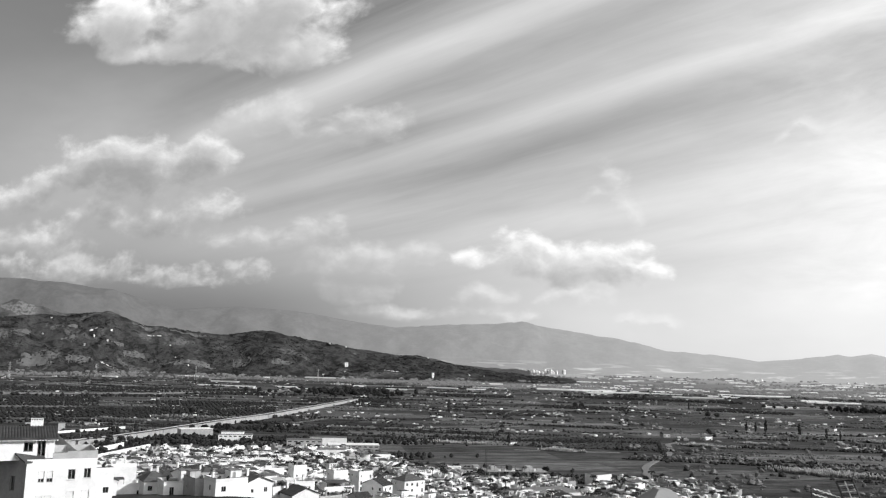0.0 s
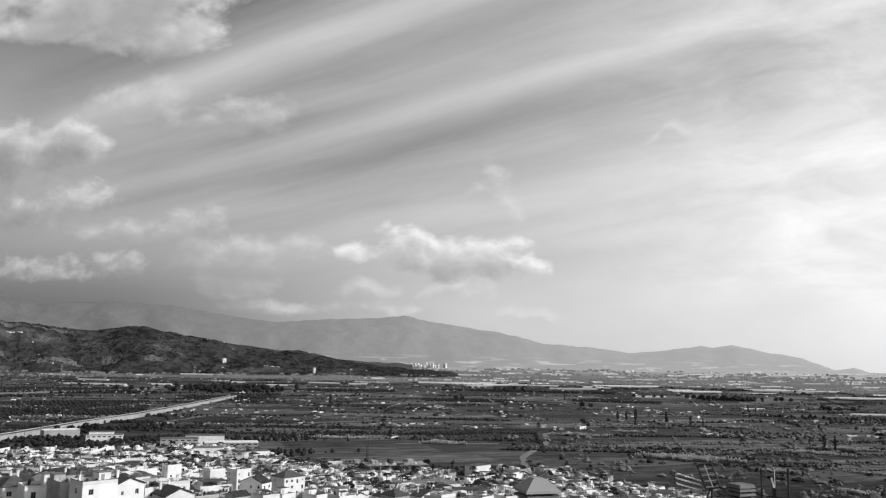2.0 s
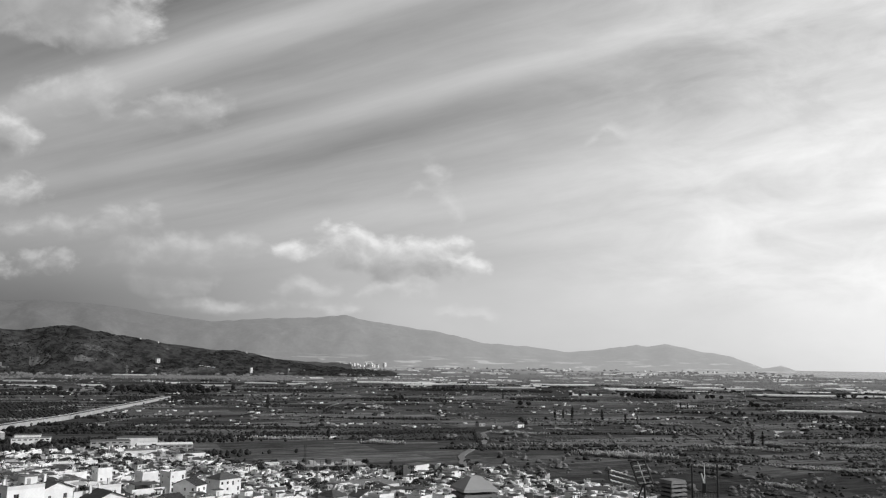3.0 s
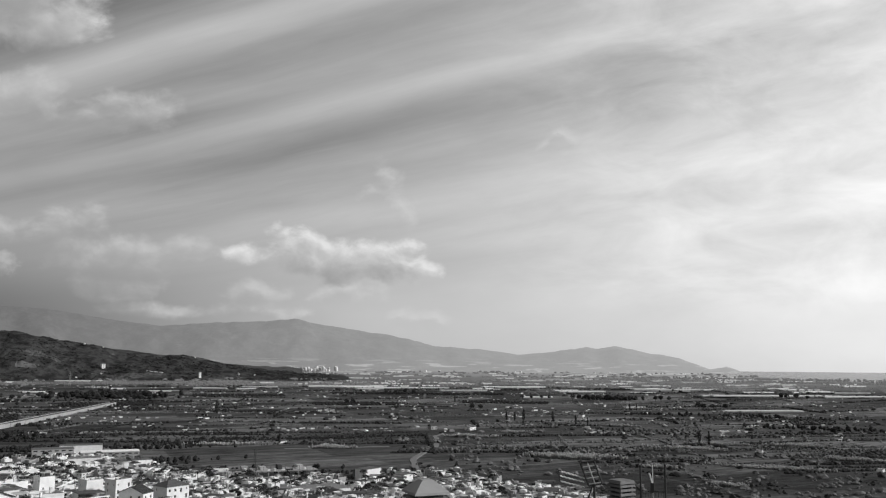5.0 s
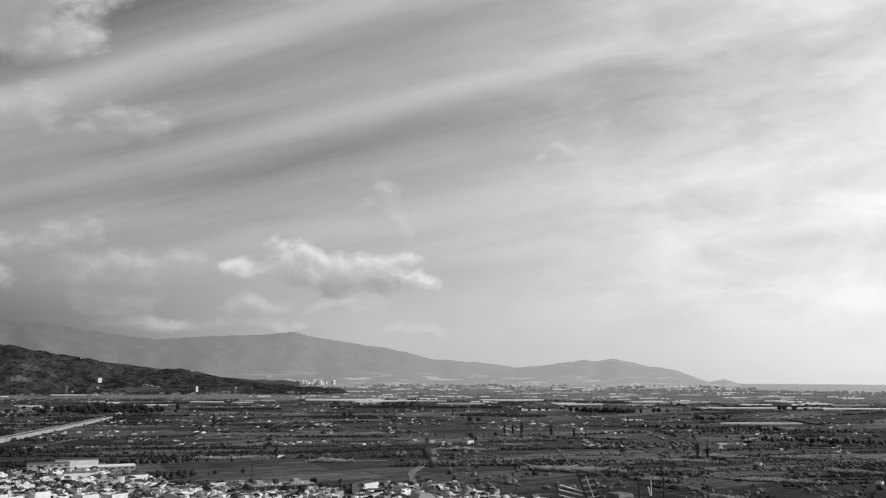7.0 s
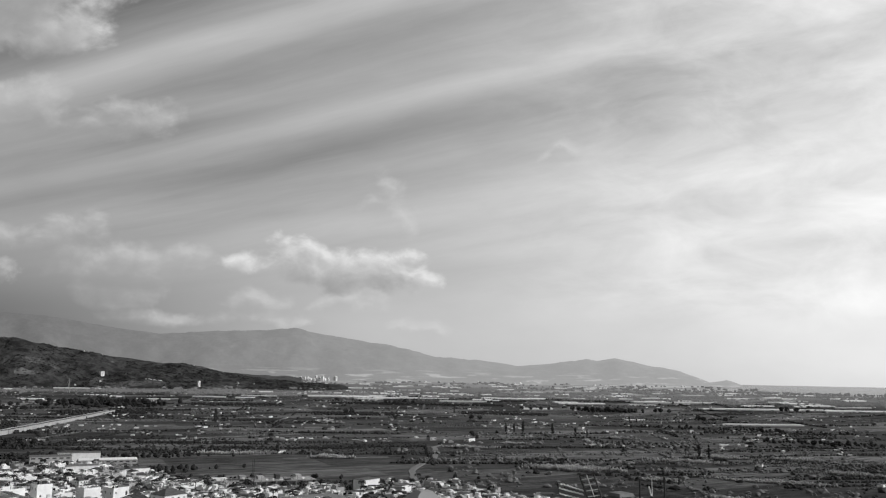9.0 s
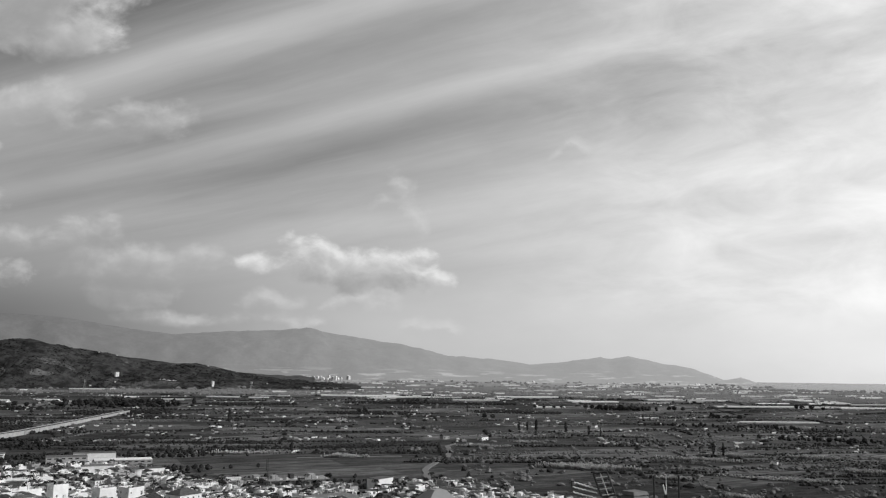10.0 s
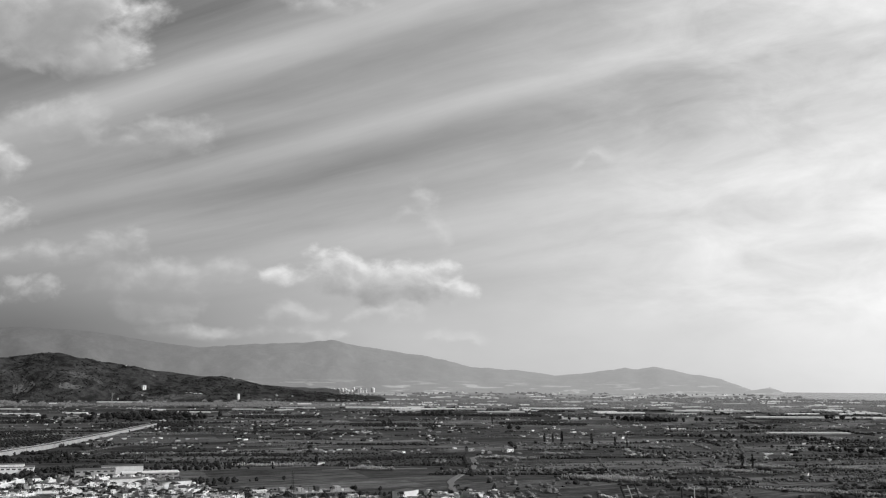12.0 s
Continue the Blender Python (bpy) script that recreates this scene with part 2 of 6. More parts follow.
# ---- land materials ----
def field_material(name="fields", glow=0.0, bright=1.0, sunward=0.0, big=1.0, pale=0.0):
    """Parcels of crop and bare soil, each of its own tone, with furrows and tracks between them. glow, sunward: lit air
    before a backdrop, painted as emission of the fields.
    """
    m = bpy.data.materials.new(name)
    m.use_nodes = True
    t = m.node_tree
    bsdf = t.nodes["Principled BSDF"]
    pos = t.nodes.new("ShaderNodeNewGeometry").outputs["Position"]
    warp = t.nodes.new("ShaderNodeTexNoise")
    warp.inputs["Scale"].default_value, warp.inputs["Detail"].default_value = 0.004, 2.0
    t.links.new(pos, warp.inputs["Vector"])
    bent = t.nodes.new("ShaderNodeVectorMath")
    bent.operation = "MULTIPLY_ADD"
    t.links.new(warp.outputs["Color"], bent.inputs[0])
    bent.inputs[1].default_value = (60, 60, 0)
    t.links.new(pos, bent.inputs[2])

    def parcels(turn, wide, deep, gap):
        mp = t.nodes.new("ShaderNodeMapping")
        mp.inputs["Rotation"].default_value = (0, 0, radians(turn))
        t.links.new(bent.outputs[0], mp.inputs["Vector"])
        br = t.nodes.new("ShaderNodeTexBrick")
        br.offset, br.squash = 0.37, 1.0
        t.links.new(mp.outputs[0], br.inputs["Vector"])
        br.inputs["Color1"].default_value, br.inputs["Color2"].default_value = grey(0.0), grey(1.0)
        br.inputs["Mortar"].default_value = grey(0.5)
        for key, v in (("Scale", 1.0), ("Mortar Size", gap), ("Mortar Smooth", 0.3), ("Brick Width", wide), ("Row Height", deep)):
            br.inputs[key].default_value = v
        bw = t.nodes.new("ShaderNodeRGBToBW")
        t.links.new(br.outputs["Color"], bw.inputs[0])
        return Val(t, bw.outputs[0]), Val(t, br.outputs["Fac"]), mp.outputs[0]

    tone_a, edge_a, across = parcels(-14, 230 * big, 70 * big, 2.4)
    tone_b, edge_b, _ = parcels(-9, 520 * big, 170 * big, 3.5)
    sep = t.nodes.new("ShaderNodeSeparateXYZ")
    t.links.new(across, sep.inputs[0])
    rows = noise_of(t, vec(t, Val(t, sep.outputs[0]) * 0.01, Val(t, sep.outputs[1]) * 0.09, 0.0), 1.0, 5.0, 0.6)
    stain = noise_of(t, pos, 0.006, 4.0, 0.6, 0.4)
    grain = noise_of(t, pos, 0.25, 5.0, 0.7)
    tuft = noise_of(t, vec(t, Val(t, sep.outputs[0]) * 0.03, Val(t, sep.outputs[1]) * 0.10, 4.0), 1.0, 6.0, 0.7)
    value = (tone_a * tone_a * 0.060) + (tone_b * 0.024) + 0.016
    value = value * (rows.step(0.25, 0.75) * 0.9 + 0.55) * (stain * 1.2 + 0.4) * (grain * 0.8 + 0.6) * (tuft.step(0.36, 0.58) * 0.55 + 0.45) * bright
    if pale:
        value = (tone_a.step(0.74, 0.80) * tuft.step(0.35, 0.60)).mix(value, pale)
    value = (edge_a * stain.step(0.4, 0.6)).mix(value, 0.045)
    value = (edge_b * grain.step(0.35, 0.65)).mix(value, 0.065)
    t.links.new(value.sock, bsdf.inputs["Base Color"])
    bsdf.inputs["Roughness"].default_value = 0.95
    bsdf.inputs["Specular IOR Level"].default_value = 0.05
    bp = t.nodes.new("ShaderNodeBump")
    bp.inputs["Strength"].default_value, bp.inputs["Distance"].default_value = 0.6, 1.2
    t.links.new(grain.sock, bp.inputs["Height"])
    t.links.new(bp.outputs[0], bsdf.inputs["Normal"])
    # painted haze: emission rises with distance and from glow to sunward with x
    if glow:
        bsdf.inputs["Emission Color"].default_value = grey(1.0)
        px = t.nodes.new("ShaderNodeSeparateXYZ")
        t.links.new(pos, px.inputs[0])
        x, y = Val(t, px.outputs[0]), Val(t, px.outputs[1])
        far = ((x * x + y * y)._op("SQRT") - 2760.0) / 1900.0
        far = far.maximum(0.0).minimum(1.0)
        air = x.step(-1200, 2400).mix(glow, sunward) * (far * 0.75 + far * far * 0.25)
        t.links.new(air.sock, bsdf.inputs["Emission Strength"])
    return m


def slope_material(name, dark, pale, size, amount, glow=0.0, sunward=0.0, foot=None):
    """Scrub on stony ground: dark growth broken by pale cleared patches. glow, sunward: lit air before a backdrop,
    painted as emission of the slope; foot: heights between which fields give out.
    """
    m = bpy.data.materials.new(name)
    m.use_nodes = True
    t = m.node_tree
    bsdf = t.nodes["Principled BSDF"]
    pos = t.nodes.new("ShaderNodeNewGeometry").outputs["Position"]
    sep = t.nodes.new("ShaderNodeSeparateXYZ")
    t.links.new(pos, sep.inputs[0])
    x, y, z = (Val(t, sep.outputs[k]) for k in range(3))
    patch = noise_of(t, pos, 1.0 / size, 3.0, 0.55, 0.8)
    grove = noise_of(t, pos, 4.0 / size, 3.0, 0.6, 0.5)
    scrub = noise_of(t, pos, 14.0 / size, 5.0, 0.7)
    value = (scrub * 1.2 + 0.4) * (grove.step(0.35, 0.62) * (0.3 if foot else 0.9) + (0.85 if foot else 0.55)) * dark
    value = (patch.step(amount, amount + 0.09) * scrub.step(0.35, 0.6)).mix(value, pale)
    if foot:
        low = 1.0 - z.step(*foot)
        plots = noise_of(t, vec(t, x / 170.0, y / 170.0, z / 14.0), 1.0, 3.0, 0.6, 0.4)
        value = (low * plots.step(0.54, 0.62)).mix(value, 0.24)
        value = (low * (1.0 - plots.step(0.40, 0.45)) * 0.8).mix(value, 0.045)
    t.links.new(value.sock, bsdf.inputs["Base Color"])
    bsdf.inputs["Roughness"].default_value = 0.95
    bsdf.inputs["Specular IOR Level"].default_value = 0.05
    bp = t.nodes.new("ShaderNodeBump")
    bp.inputs["Strength"].default_value, bp.inputs["Distance"].default_value = 0.2 if foot else 0.6, size / 25
    t.links.new(scrub.sock, bp.inputs["Height"])
    t.links.new(bp.outputs[0], bsdf.inputs["Normal"])
    # haze as emission, stronger towards the sun's side (+x); the slopes give no light
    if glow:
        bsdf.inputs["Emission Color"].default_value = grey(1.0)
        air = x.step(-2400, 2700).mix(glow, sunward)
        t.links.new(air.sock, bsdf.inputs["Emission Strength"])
    return m


FIELDS = field_material(bright=2.1)
FAR_FIELDS = field_material("hazed_fields", 0.13, 2.2, 0.58, 2.0, 0.24)
HILL = slope_material("scrub_hill", 0.040, 0.12, 130, 0.57)
# painted haze: even faint emission on the back hill, brighter to sunward on the range
HILL_BACK = slope_material("hazed_scrub_hill", 0.05, 0.16, 170, 0.60, 0.035, 0.035)
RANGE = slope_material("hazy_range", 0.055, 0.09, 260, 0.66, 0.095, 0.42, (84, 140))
PLOT = material("cleared_dry_soil", 0.085, 0.15, 40, space="World")
TRACK = material("pale_gravel", 0.13, 0.22, 6, space="World")
CONCRETE = material("weathered_concrete", 0.24, 0.40, 9, space="World")
ASPHALT = material("old_asphalt", 0.05, 0.08, 8, space="World")
LEAF = material("dark_foliage", 0.018, 0.055, 3.0, 0.7, 0.4, spread=0.35)
LEAF_FAR = material("hazed_foliage", 0.03, 0.07, 8.0, 0.9, 0.2, space="World")
# far trees paled by haze, painted as a faint emission of the leaves
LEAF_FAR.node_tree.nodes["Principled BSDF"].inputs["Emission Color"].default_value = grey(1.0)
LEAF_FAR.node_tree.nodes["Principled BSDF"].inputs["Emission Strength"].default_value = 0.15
LEAF_PALE = material("grey_foliage", 0.09, 0.19, 3.0, 0.7, 0.4, spread=0.3)
REED = material("dry_reed_plumes", 0.28, 0.55, 2.5, 0.8, 0.3, space="World")
BARK = material("tree_bark", 0.06, 0.12, 0.6)
WHITE = material("whitewashed_wall", 0.66, 0.86, 3.5, 0.8, 0.15, spread=0.10)
DULL = material("grey_rendered_wall", 0.28, 0.42, 3.0, 0.85, 0.2, spread=0.2)
DECK = material("roof_terrace_paving", 0.10, 0.22, 2.2, 0.85, 0.2, spread=0.3)
TILE = material("clay_roof_tiles", 0.05, 0.10, 1.2, 0.8, 0.5, fine=6.0, spread=0.3)
DARK = material("dark_window_glass", 0.015, 0.03, 1.0, 0.12, 0.0)
WOODWORK = material("painted_window_frame", 0.25, 0.4, 1.0, 0.6, 0.1, spread=0.4)
PLASTIC = material("greenhouse_film", 0.55, 0.78, 8.0, 0.45, 0.15, spread=0.25)
STEEL = material("pale_aluminium_rod", 0.7, 0.85, 0.4, 0.5, 0.1)
LOUVRE = material("grey_weathered_concrete", 0.12, 0.22, 0.3, 0.9, 0.3)
BLACK = material("dark_metal", 0.02, 0.04, 0.4, 0.5, 0.1, metal=0.3)


def water_material():
    m = bpy.data.materials.new("sea_water")
    m.use_nodes = True
    t = m.node_tree
    bsdf = t.nodes["Principled BSDF"]
    pos = t.nodes.new("ShaderNodeNewGeometry").outputs["Position"]
    n = noise_of(t, pos, 0.02, 6.0, 0.65)
    bsdf.inputs["Base Color"].default_value = grey(0.06)
    bsdf.inputs["Roughness"].default_value = 0.25
    bp = t.nodes.new("ShaderNodeBump")
    bp.inputs["Strength"].default_value, bp.inputs["Distance"].default_value = 0.3, 2.0
    t.links.new(n.sock, bp.inputs["Height"])
    t.links.new(bp.outputs[0], bsdf.inputs["Normal"])
    return m


SEA = water_material()


# ---- mesh building ----
class Shape:
    """Collects boxes, tubes and faces, then becomes one mesh object."""

    def __init__(self):
        self.v, self.f, self.m = [], [], []

    def face(self, pts, mat=0):
        n = len(self.v)
        self.v += [tuple(p) for p in pts]
        self.f.append(tuple(range(n, n + len(pts))))
        self.m.append(mat)

    def hull(self, low, high, mat=0, floor=True):
        """A closed body between two rings of equal count (low anticlockwise from above)."""
        n, k = len(self.v), len(low)
        self.v += [tuple(p) for p in low] + [tuple(p) for p in high]
        for i in range(k):
            j = (i + 1) % k
            self.f.append((n + i, n + j, n + k + j, n + k + i))
        self.f.append(tuple(n + k + i for i in range(k)))
        self.m += [mat] * (k + 1)
        if floor:
            self.f.append(tuple(n + i for i in reversed(range(k))))
            self.m.append(mat)
        return self

    def box(self, x0, y0, z0, x1, y1, z1, mat=0):
        ring = ((x0, y0), (x1, y0), (x1, y1), (x0, y1))
        return self.hull([(*p, z0) for p in ring], [(*p, z1) for p in ring], mat)

    def tube(self, a, b, r0, r1=None, sides=6, mat=0):
        a, b = Vector(a), Vector(b)
        r1 = r0 if r1 is None else r1
        d = (b - a).normalized()
        s = d.cross(Vector((0, 0, 1)) if abs(d.z) < 0.9 else Vector((1, 0, 0))).normalized()
        q = s.cross(d)
        turn = [2 * math.pi * i / sides for i in range(sides)]
        ring = lambda c, r: [c + (s * math.cos(w) - q * math.sin(w)) * r for w in turn]
        return self.hull(ring(a, r0), ring(b, r1), mat)

    def blob(self, c, rx, rz, rnd, mat=0):
        """A rough clump of growth with an uneven outline."""
        n = len(self.v)
        rings = ((-0.8, 0.55), (-0.1, 1.0), (0.55, 0.75))
        self.v.append((c[0], c[1], c[2] - rz))
        turn = rnd.uniform(0, 6.28)
        for h, r in rings:
            for i in range(5):
                w, k = turn + h + 1.2566 * i, r * rnd.uniform(0.7, 1.25)
                self.v.append((c[0] + rx * k * math.cos(w), c[1] + rx * k * math.sin(w), c[2] + rz * (h + rnd.uniform(-0.2, 0.2))))
        self.v.append((c[0] + rnd.uniform(-0.2, 0.2) * rx, c[1] + rnd.uniform(-0.2, 0.2) * rx, c[2] + rz * rnd.uniform(0.9, 1.3)))
        for i in range(5):
            j = (i + 1) % 5
            self.f.append((n, n + 1 + j, n + 1 + i))
            for k in (0, 5):
                self.f.append((n + 1 + k + i, n + 1 + k + j, n + 6 + k + j, n + 6 + k + i))
            self.f.append((n + 11 + i, n + 11 + j, n + 16))
        self.m += [mat] * 20
        return self

    def mesh(self, name, *mats):
        me = bpy.data.meshes.new(name)
        me.from_pydata(self.v, [], self.f)
        for m in mats:
            me.materials.append(m)
        if len(mats) > 1:
            me.polygons.foreach_set("material_index", self.m)
        me.update()
        return me


def part(name, shape, mats, parent, label="", place=None):
    """One mesh object under a thing or a part."""
    mats = mats if isinstance(mats, tuple) else (mats,)
    data = shape if isinstance(shape, bpy.types.Mesh) else shape.mesh(name, *mats)
    ob = new(name, data)
    ob.parent = parent
    if place is not None:
        ob.matrix_basis = place
    return tagged(ob, label)


def thing(name, place, label, category, group=""):
    ob = new(name)
    ob.matrix_basis = place
    ob.empty_display_size = 0.5
    return tagged(ob, label, category, group)


def sheet(name, bearings, dists, height, mat, label):
    """A curved sheet of land over a fan of bearings and distances."""
    v, f = [], []
    for b in bearings:
        for d in dists:
            p = at(b, d)
            v.append((p.x, p.y, lifted(height(b, d, p), d)))
    k = len(dists)
    for i in range(len(bearings) - 1):
        for j in range(k - 1):
            f.append((i * k + j, i * k + j + 1, (i + 1) * k + j + 1, (i + 1) * k + j))
    me = bpy.data.meshes.new(name)
    me.from_pydata(v, [], f)
    me.materials.append(mat)
    me.polygons.foreach_set("use_smooth", [True] * len(f))
    me.update()
    return tagged(new(name, me), label, name, kind="structure")


def spread_list(a, b, n):
    return [a + (b - a) * i / n for i in range(n + 1)]


# ---- the land ----
def land_height(b, d, p):
    z = base_height(b, d) + (0.4 * noise.noise((p.x / 60, p.y / 60, 0.0)) if d > 60 else 0.0)
    return z - 6.0 * smooth((d - along(COAST, b) + 40) / 80) if 29 < b < 180 else z


sheet("ground", spread_list(-180, -60, 40) + spread_list(-59, 60, 170) + spread_list(61, 180, 40),
      [0.0, 4, 5, 9, 20, 40] + spread_list(60, 470, 40) + spread_list(490, 2250, 50),
      land_height, FIELDS, "flat farmed plain of dark fields below the town")
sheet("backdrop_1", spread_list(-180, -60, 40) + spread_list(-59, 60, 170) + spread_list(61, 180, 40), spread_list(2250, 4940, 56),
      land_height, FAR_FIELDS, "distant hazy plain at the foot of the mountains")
sheet("water", spread_list(30, 150, 120), spread_list(1500, 4930, 60),
      lambda b, d, p: 38.5 * smooth((d - 2400) / 2500) - 1.0, SEA, "calm pale sea beyond the coast")

HILL_CREST = ((-70, 2.6), (-45, 2.2), (-36, 2.3), (-28.3, 2.08), (-24.5, 2.35), (-23, 2.6), (-22.2, 2.75), (-21.4, 2.45), (-20.1, 1.94),
              (-18.4, 1.76), (-16.2, 1.54), (-14.7, 1.52), (-13.2, 1.75), (-11.8, 1.9), (-10.3, 1.5), (-7.2, 1.02), (-3.3, 0.52),
              (-1.3, 0.43), (1.4, -0.11), (4.5, -0.50), (8.4, -0.75), (12, -1.1))
BACK_CREST = ((-60, 2.0), (-40, 2.2), (-30, 2.4), (-28.4, 2.77), (-27.5, 3.17), (-26.4, 2.75), (-24.9, 2.5), (-22, 2.3), (-18, 1.5), (-10, 0.8), (0, 0), (6, -0.3))
FAR_CREST = ((-75, 3.6), (-40, 4.4), (-30, 4.5), (-25, 4.4), (-21.3, 3.95), (-18.1, 3.05), (-14.1, 3.4), (-10.4, 3.3), (-8.8, 3.09), (-6.5, 2.75),
             (-3.4, 2.38), (-0.2, 2.67), (3.3, 2.81), (5.4, 2.95), (8.3, 2.51), (11.8, 2.01), (15.1, 1.26), (17.9, 1.11), (20.9, 0.74),
             (24.0, 1.02), (25.4, 1.3), (26.1, 1.12), (27.2, 1.38), (29.5, 0.9), (31.5, 0.57), (33.4, -0.16), (34.4, 0.05), (35.4, -0.3), (36, -0.6))


def ridge(crest, crest_d, foot_d, back_d, rough, gully, seed, deep=0.34):
    def height(b, d, p):
        e = along(crest, b)
        e += rough * noise.fractal((b * 0.9, seed, 0.0), 0.9, 2.0, 5)
        top = 60 + crest_d * math.tan(radians(e))
        foot = 38.5 * smooth((d - 2400) / 2500) - 3.0
        s = (d - foot_d) / (crest_d - foot_d) if d < crest_d else (back_d - d) / (back_d - crest_d)
        s = min(1.0, max(0.0, s))
        spur = noise.fractal((p.x / gully, p.y / gully, seed), 0.9, 2.1, 5)
        z = foot + (top - foot) * (0.35 * s + 0.65 * smooth(s))
        side = s * (1 - s) * 4
        return z + spur * side * (top - foot) * deep
    return height


sheet("hill_1", spread_list(-70, 12, 330), spread_list(2760, 3300, 44) + spread_list(3340, 3900, 8),
      ridge(HILL_CREST, 3300, 2790, 3900, 0.10, 240, 2.0, 0.26), HILL, "dark scrub-covered hill with pale cleared patches")
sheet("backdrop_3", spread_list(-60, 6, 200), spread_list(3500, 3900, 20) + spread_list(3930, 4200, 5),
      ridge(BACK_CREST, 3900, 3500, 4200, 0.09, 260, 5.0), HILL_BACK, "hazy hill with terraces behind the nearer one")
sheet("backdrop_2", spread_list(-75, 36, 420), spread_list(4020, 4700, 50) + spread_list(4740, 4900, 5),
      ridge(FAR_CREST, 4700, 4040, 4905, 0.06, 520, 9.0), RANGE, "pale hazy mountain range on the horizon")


# ---- the plain: roads, trees, farms ----
def ribbon(name, pts, width, lift, mat, label, wobble=0.0):
    """A raised strip of road along a few places, with sloping shoulders."""
    dense = []
    for turn in range(2):
        pts = [pts[0]] + [a.lerp(b, k) for a, b in zip(pts, pts[1:]) for k in (0.25, 0.75)] + [pts[-1]]
    for a, b in zip(pts, pts[1:]):
        dense += [a.lerp(b, i / 4) for i in range(4)]
    dense.append(pts[-1])
    v, f = [], []
    for i, p in enumerate(dense):
        d = (dense[min(i + 1, len(dense) - 1)] - dense[max(i - 1, 0)]).normalized()
        s = Vector((d.y, -d.x, 0))
        c = p + s * wobble * noise.noise((p.x / 40, p.y / 40, 3.0))
        for off, dz in ((-width / 2 - lift * 1.5, -0.8), (-width / 2, lift), (width / 2, lift), (width / 2 + lift * 1.5, -0.8)):
            q = c + s * off
            v.append((q.x, q.y, ground_z(q.x, q.y) + dz))
    for i in range(len(dense) - 1):
        for j in range(3):
            f.append((i * 4 + j, i * 4 + j + 1, i * 4 + j + 5, i * 4 + j + 4))
    me = bpy.data.meshes.new(name)
    me.from_pydata(v, [], f)
    me.materials.append(mat)
    me.update()
    return tagged(new(name, me), label, "road", kind="structure")


ribbon("road_1", [at(b, d) for b, d in ((-40, 1340), (-27.9, 1331), (-18, 1422), (-8.9, 1652), (-2, 1900))], 13, 2.2, TRACK, "straight pale road across the fields")
ribbon("road_2", [at(b, d) for b, d in ((15.6, 735), (15.1, 700), (15.3, 655), (14.9, 615), (14.2, 575), (13.6, 540), (13.8, 500), (14.4, 455))], 6.5, 0.5, TRACK,
       "winding pale farm track from the town", 5.0)
for n, ends in enumerate((((16.5, 640), (22.5, 628)), ((31.5, 860), (38, 800)), ((31.6, 870), (31.2, 800)), ((-2, 790), (6, 850)), ((22, 905), (27, 930)),
                          ((5, 610), (12, 622)), ((24, 1010), (33, 1040)), ((-28, 960), (-20, 1010)))):
    ribbon("road_%d" % (n + 3), [at(*e) for e in ends], 5.0, 0.4, TRACK, "narrow pale farm track between fields", 1.5)


def viaduct():
    """Embanked road with a pale retaining wall, deck and parapets, stepping down as it runs away."""
    line = ((-34, 545), (-28, 566), (-23.6, 592), (-21.3, 620), (-18.6, 672), (-15.1, 768), (-11.9, 868), (-8.5, 1060), (-5.9, 1290))
    root = thing("elevated_road", pose(0, 0, 0), "pale concrete elevated road running into the plain", "viaduct")
    pts = [at(b, d) for b, d in line]
    for a, b in zip(pts, pts[1:]):
        n = max(1, int((b - a).length / 60))
        for i in range(n):
            p, q = a.lerp(b, i / n), a.lerp(b, (i + 0.985) / n)
            d = (q - p).normalized()
            s = Vector((d.y, -d.x, 0)) * 7.0
            top = 5.6 - 1.4 * smooth((p.length - 900) / 1200)
            ring = lambda k, z: [(p - s * k).to_tuple()[:2] + (z,), (q - s * k).to_tuple()[:2] + (z,), (q + s * k).to_tuple()[:2] + (z,), (p + s * k).to_tuple()[:2] + (z,)]
            part("wall_segment", Shape().hull(ring(1.0, -1.0)[::-1], ring(1.0, top)[::-1]), CONCRETE, root)
            part("deck", Shape().hull(ring(0.9, top)[::-1], ring(0.9, top + 0.15)[::-1]), ASPHALT, root)
            for side in (-1, 1):
                e0, e1 = s * side * 0.94, s * side * 1.02
                low = [p + e0, q + e0, q + e1, p + e1] if side < 0 else [p + e1, q + e1, q + e0, p + e0]
                part("parapet", Shape().hull([(*c.to_tuple()[:2], top) for c in low], [(*c.to_tuple()[:2], top + 1.1) for c in low]), CONCRETE, root)
    return root


viaduct()


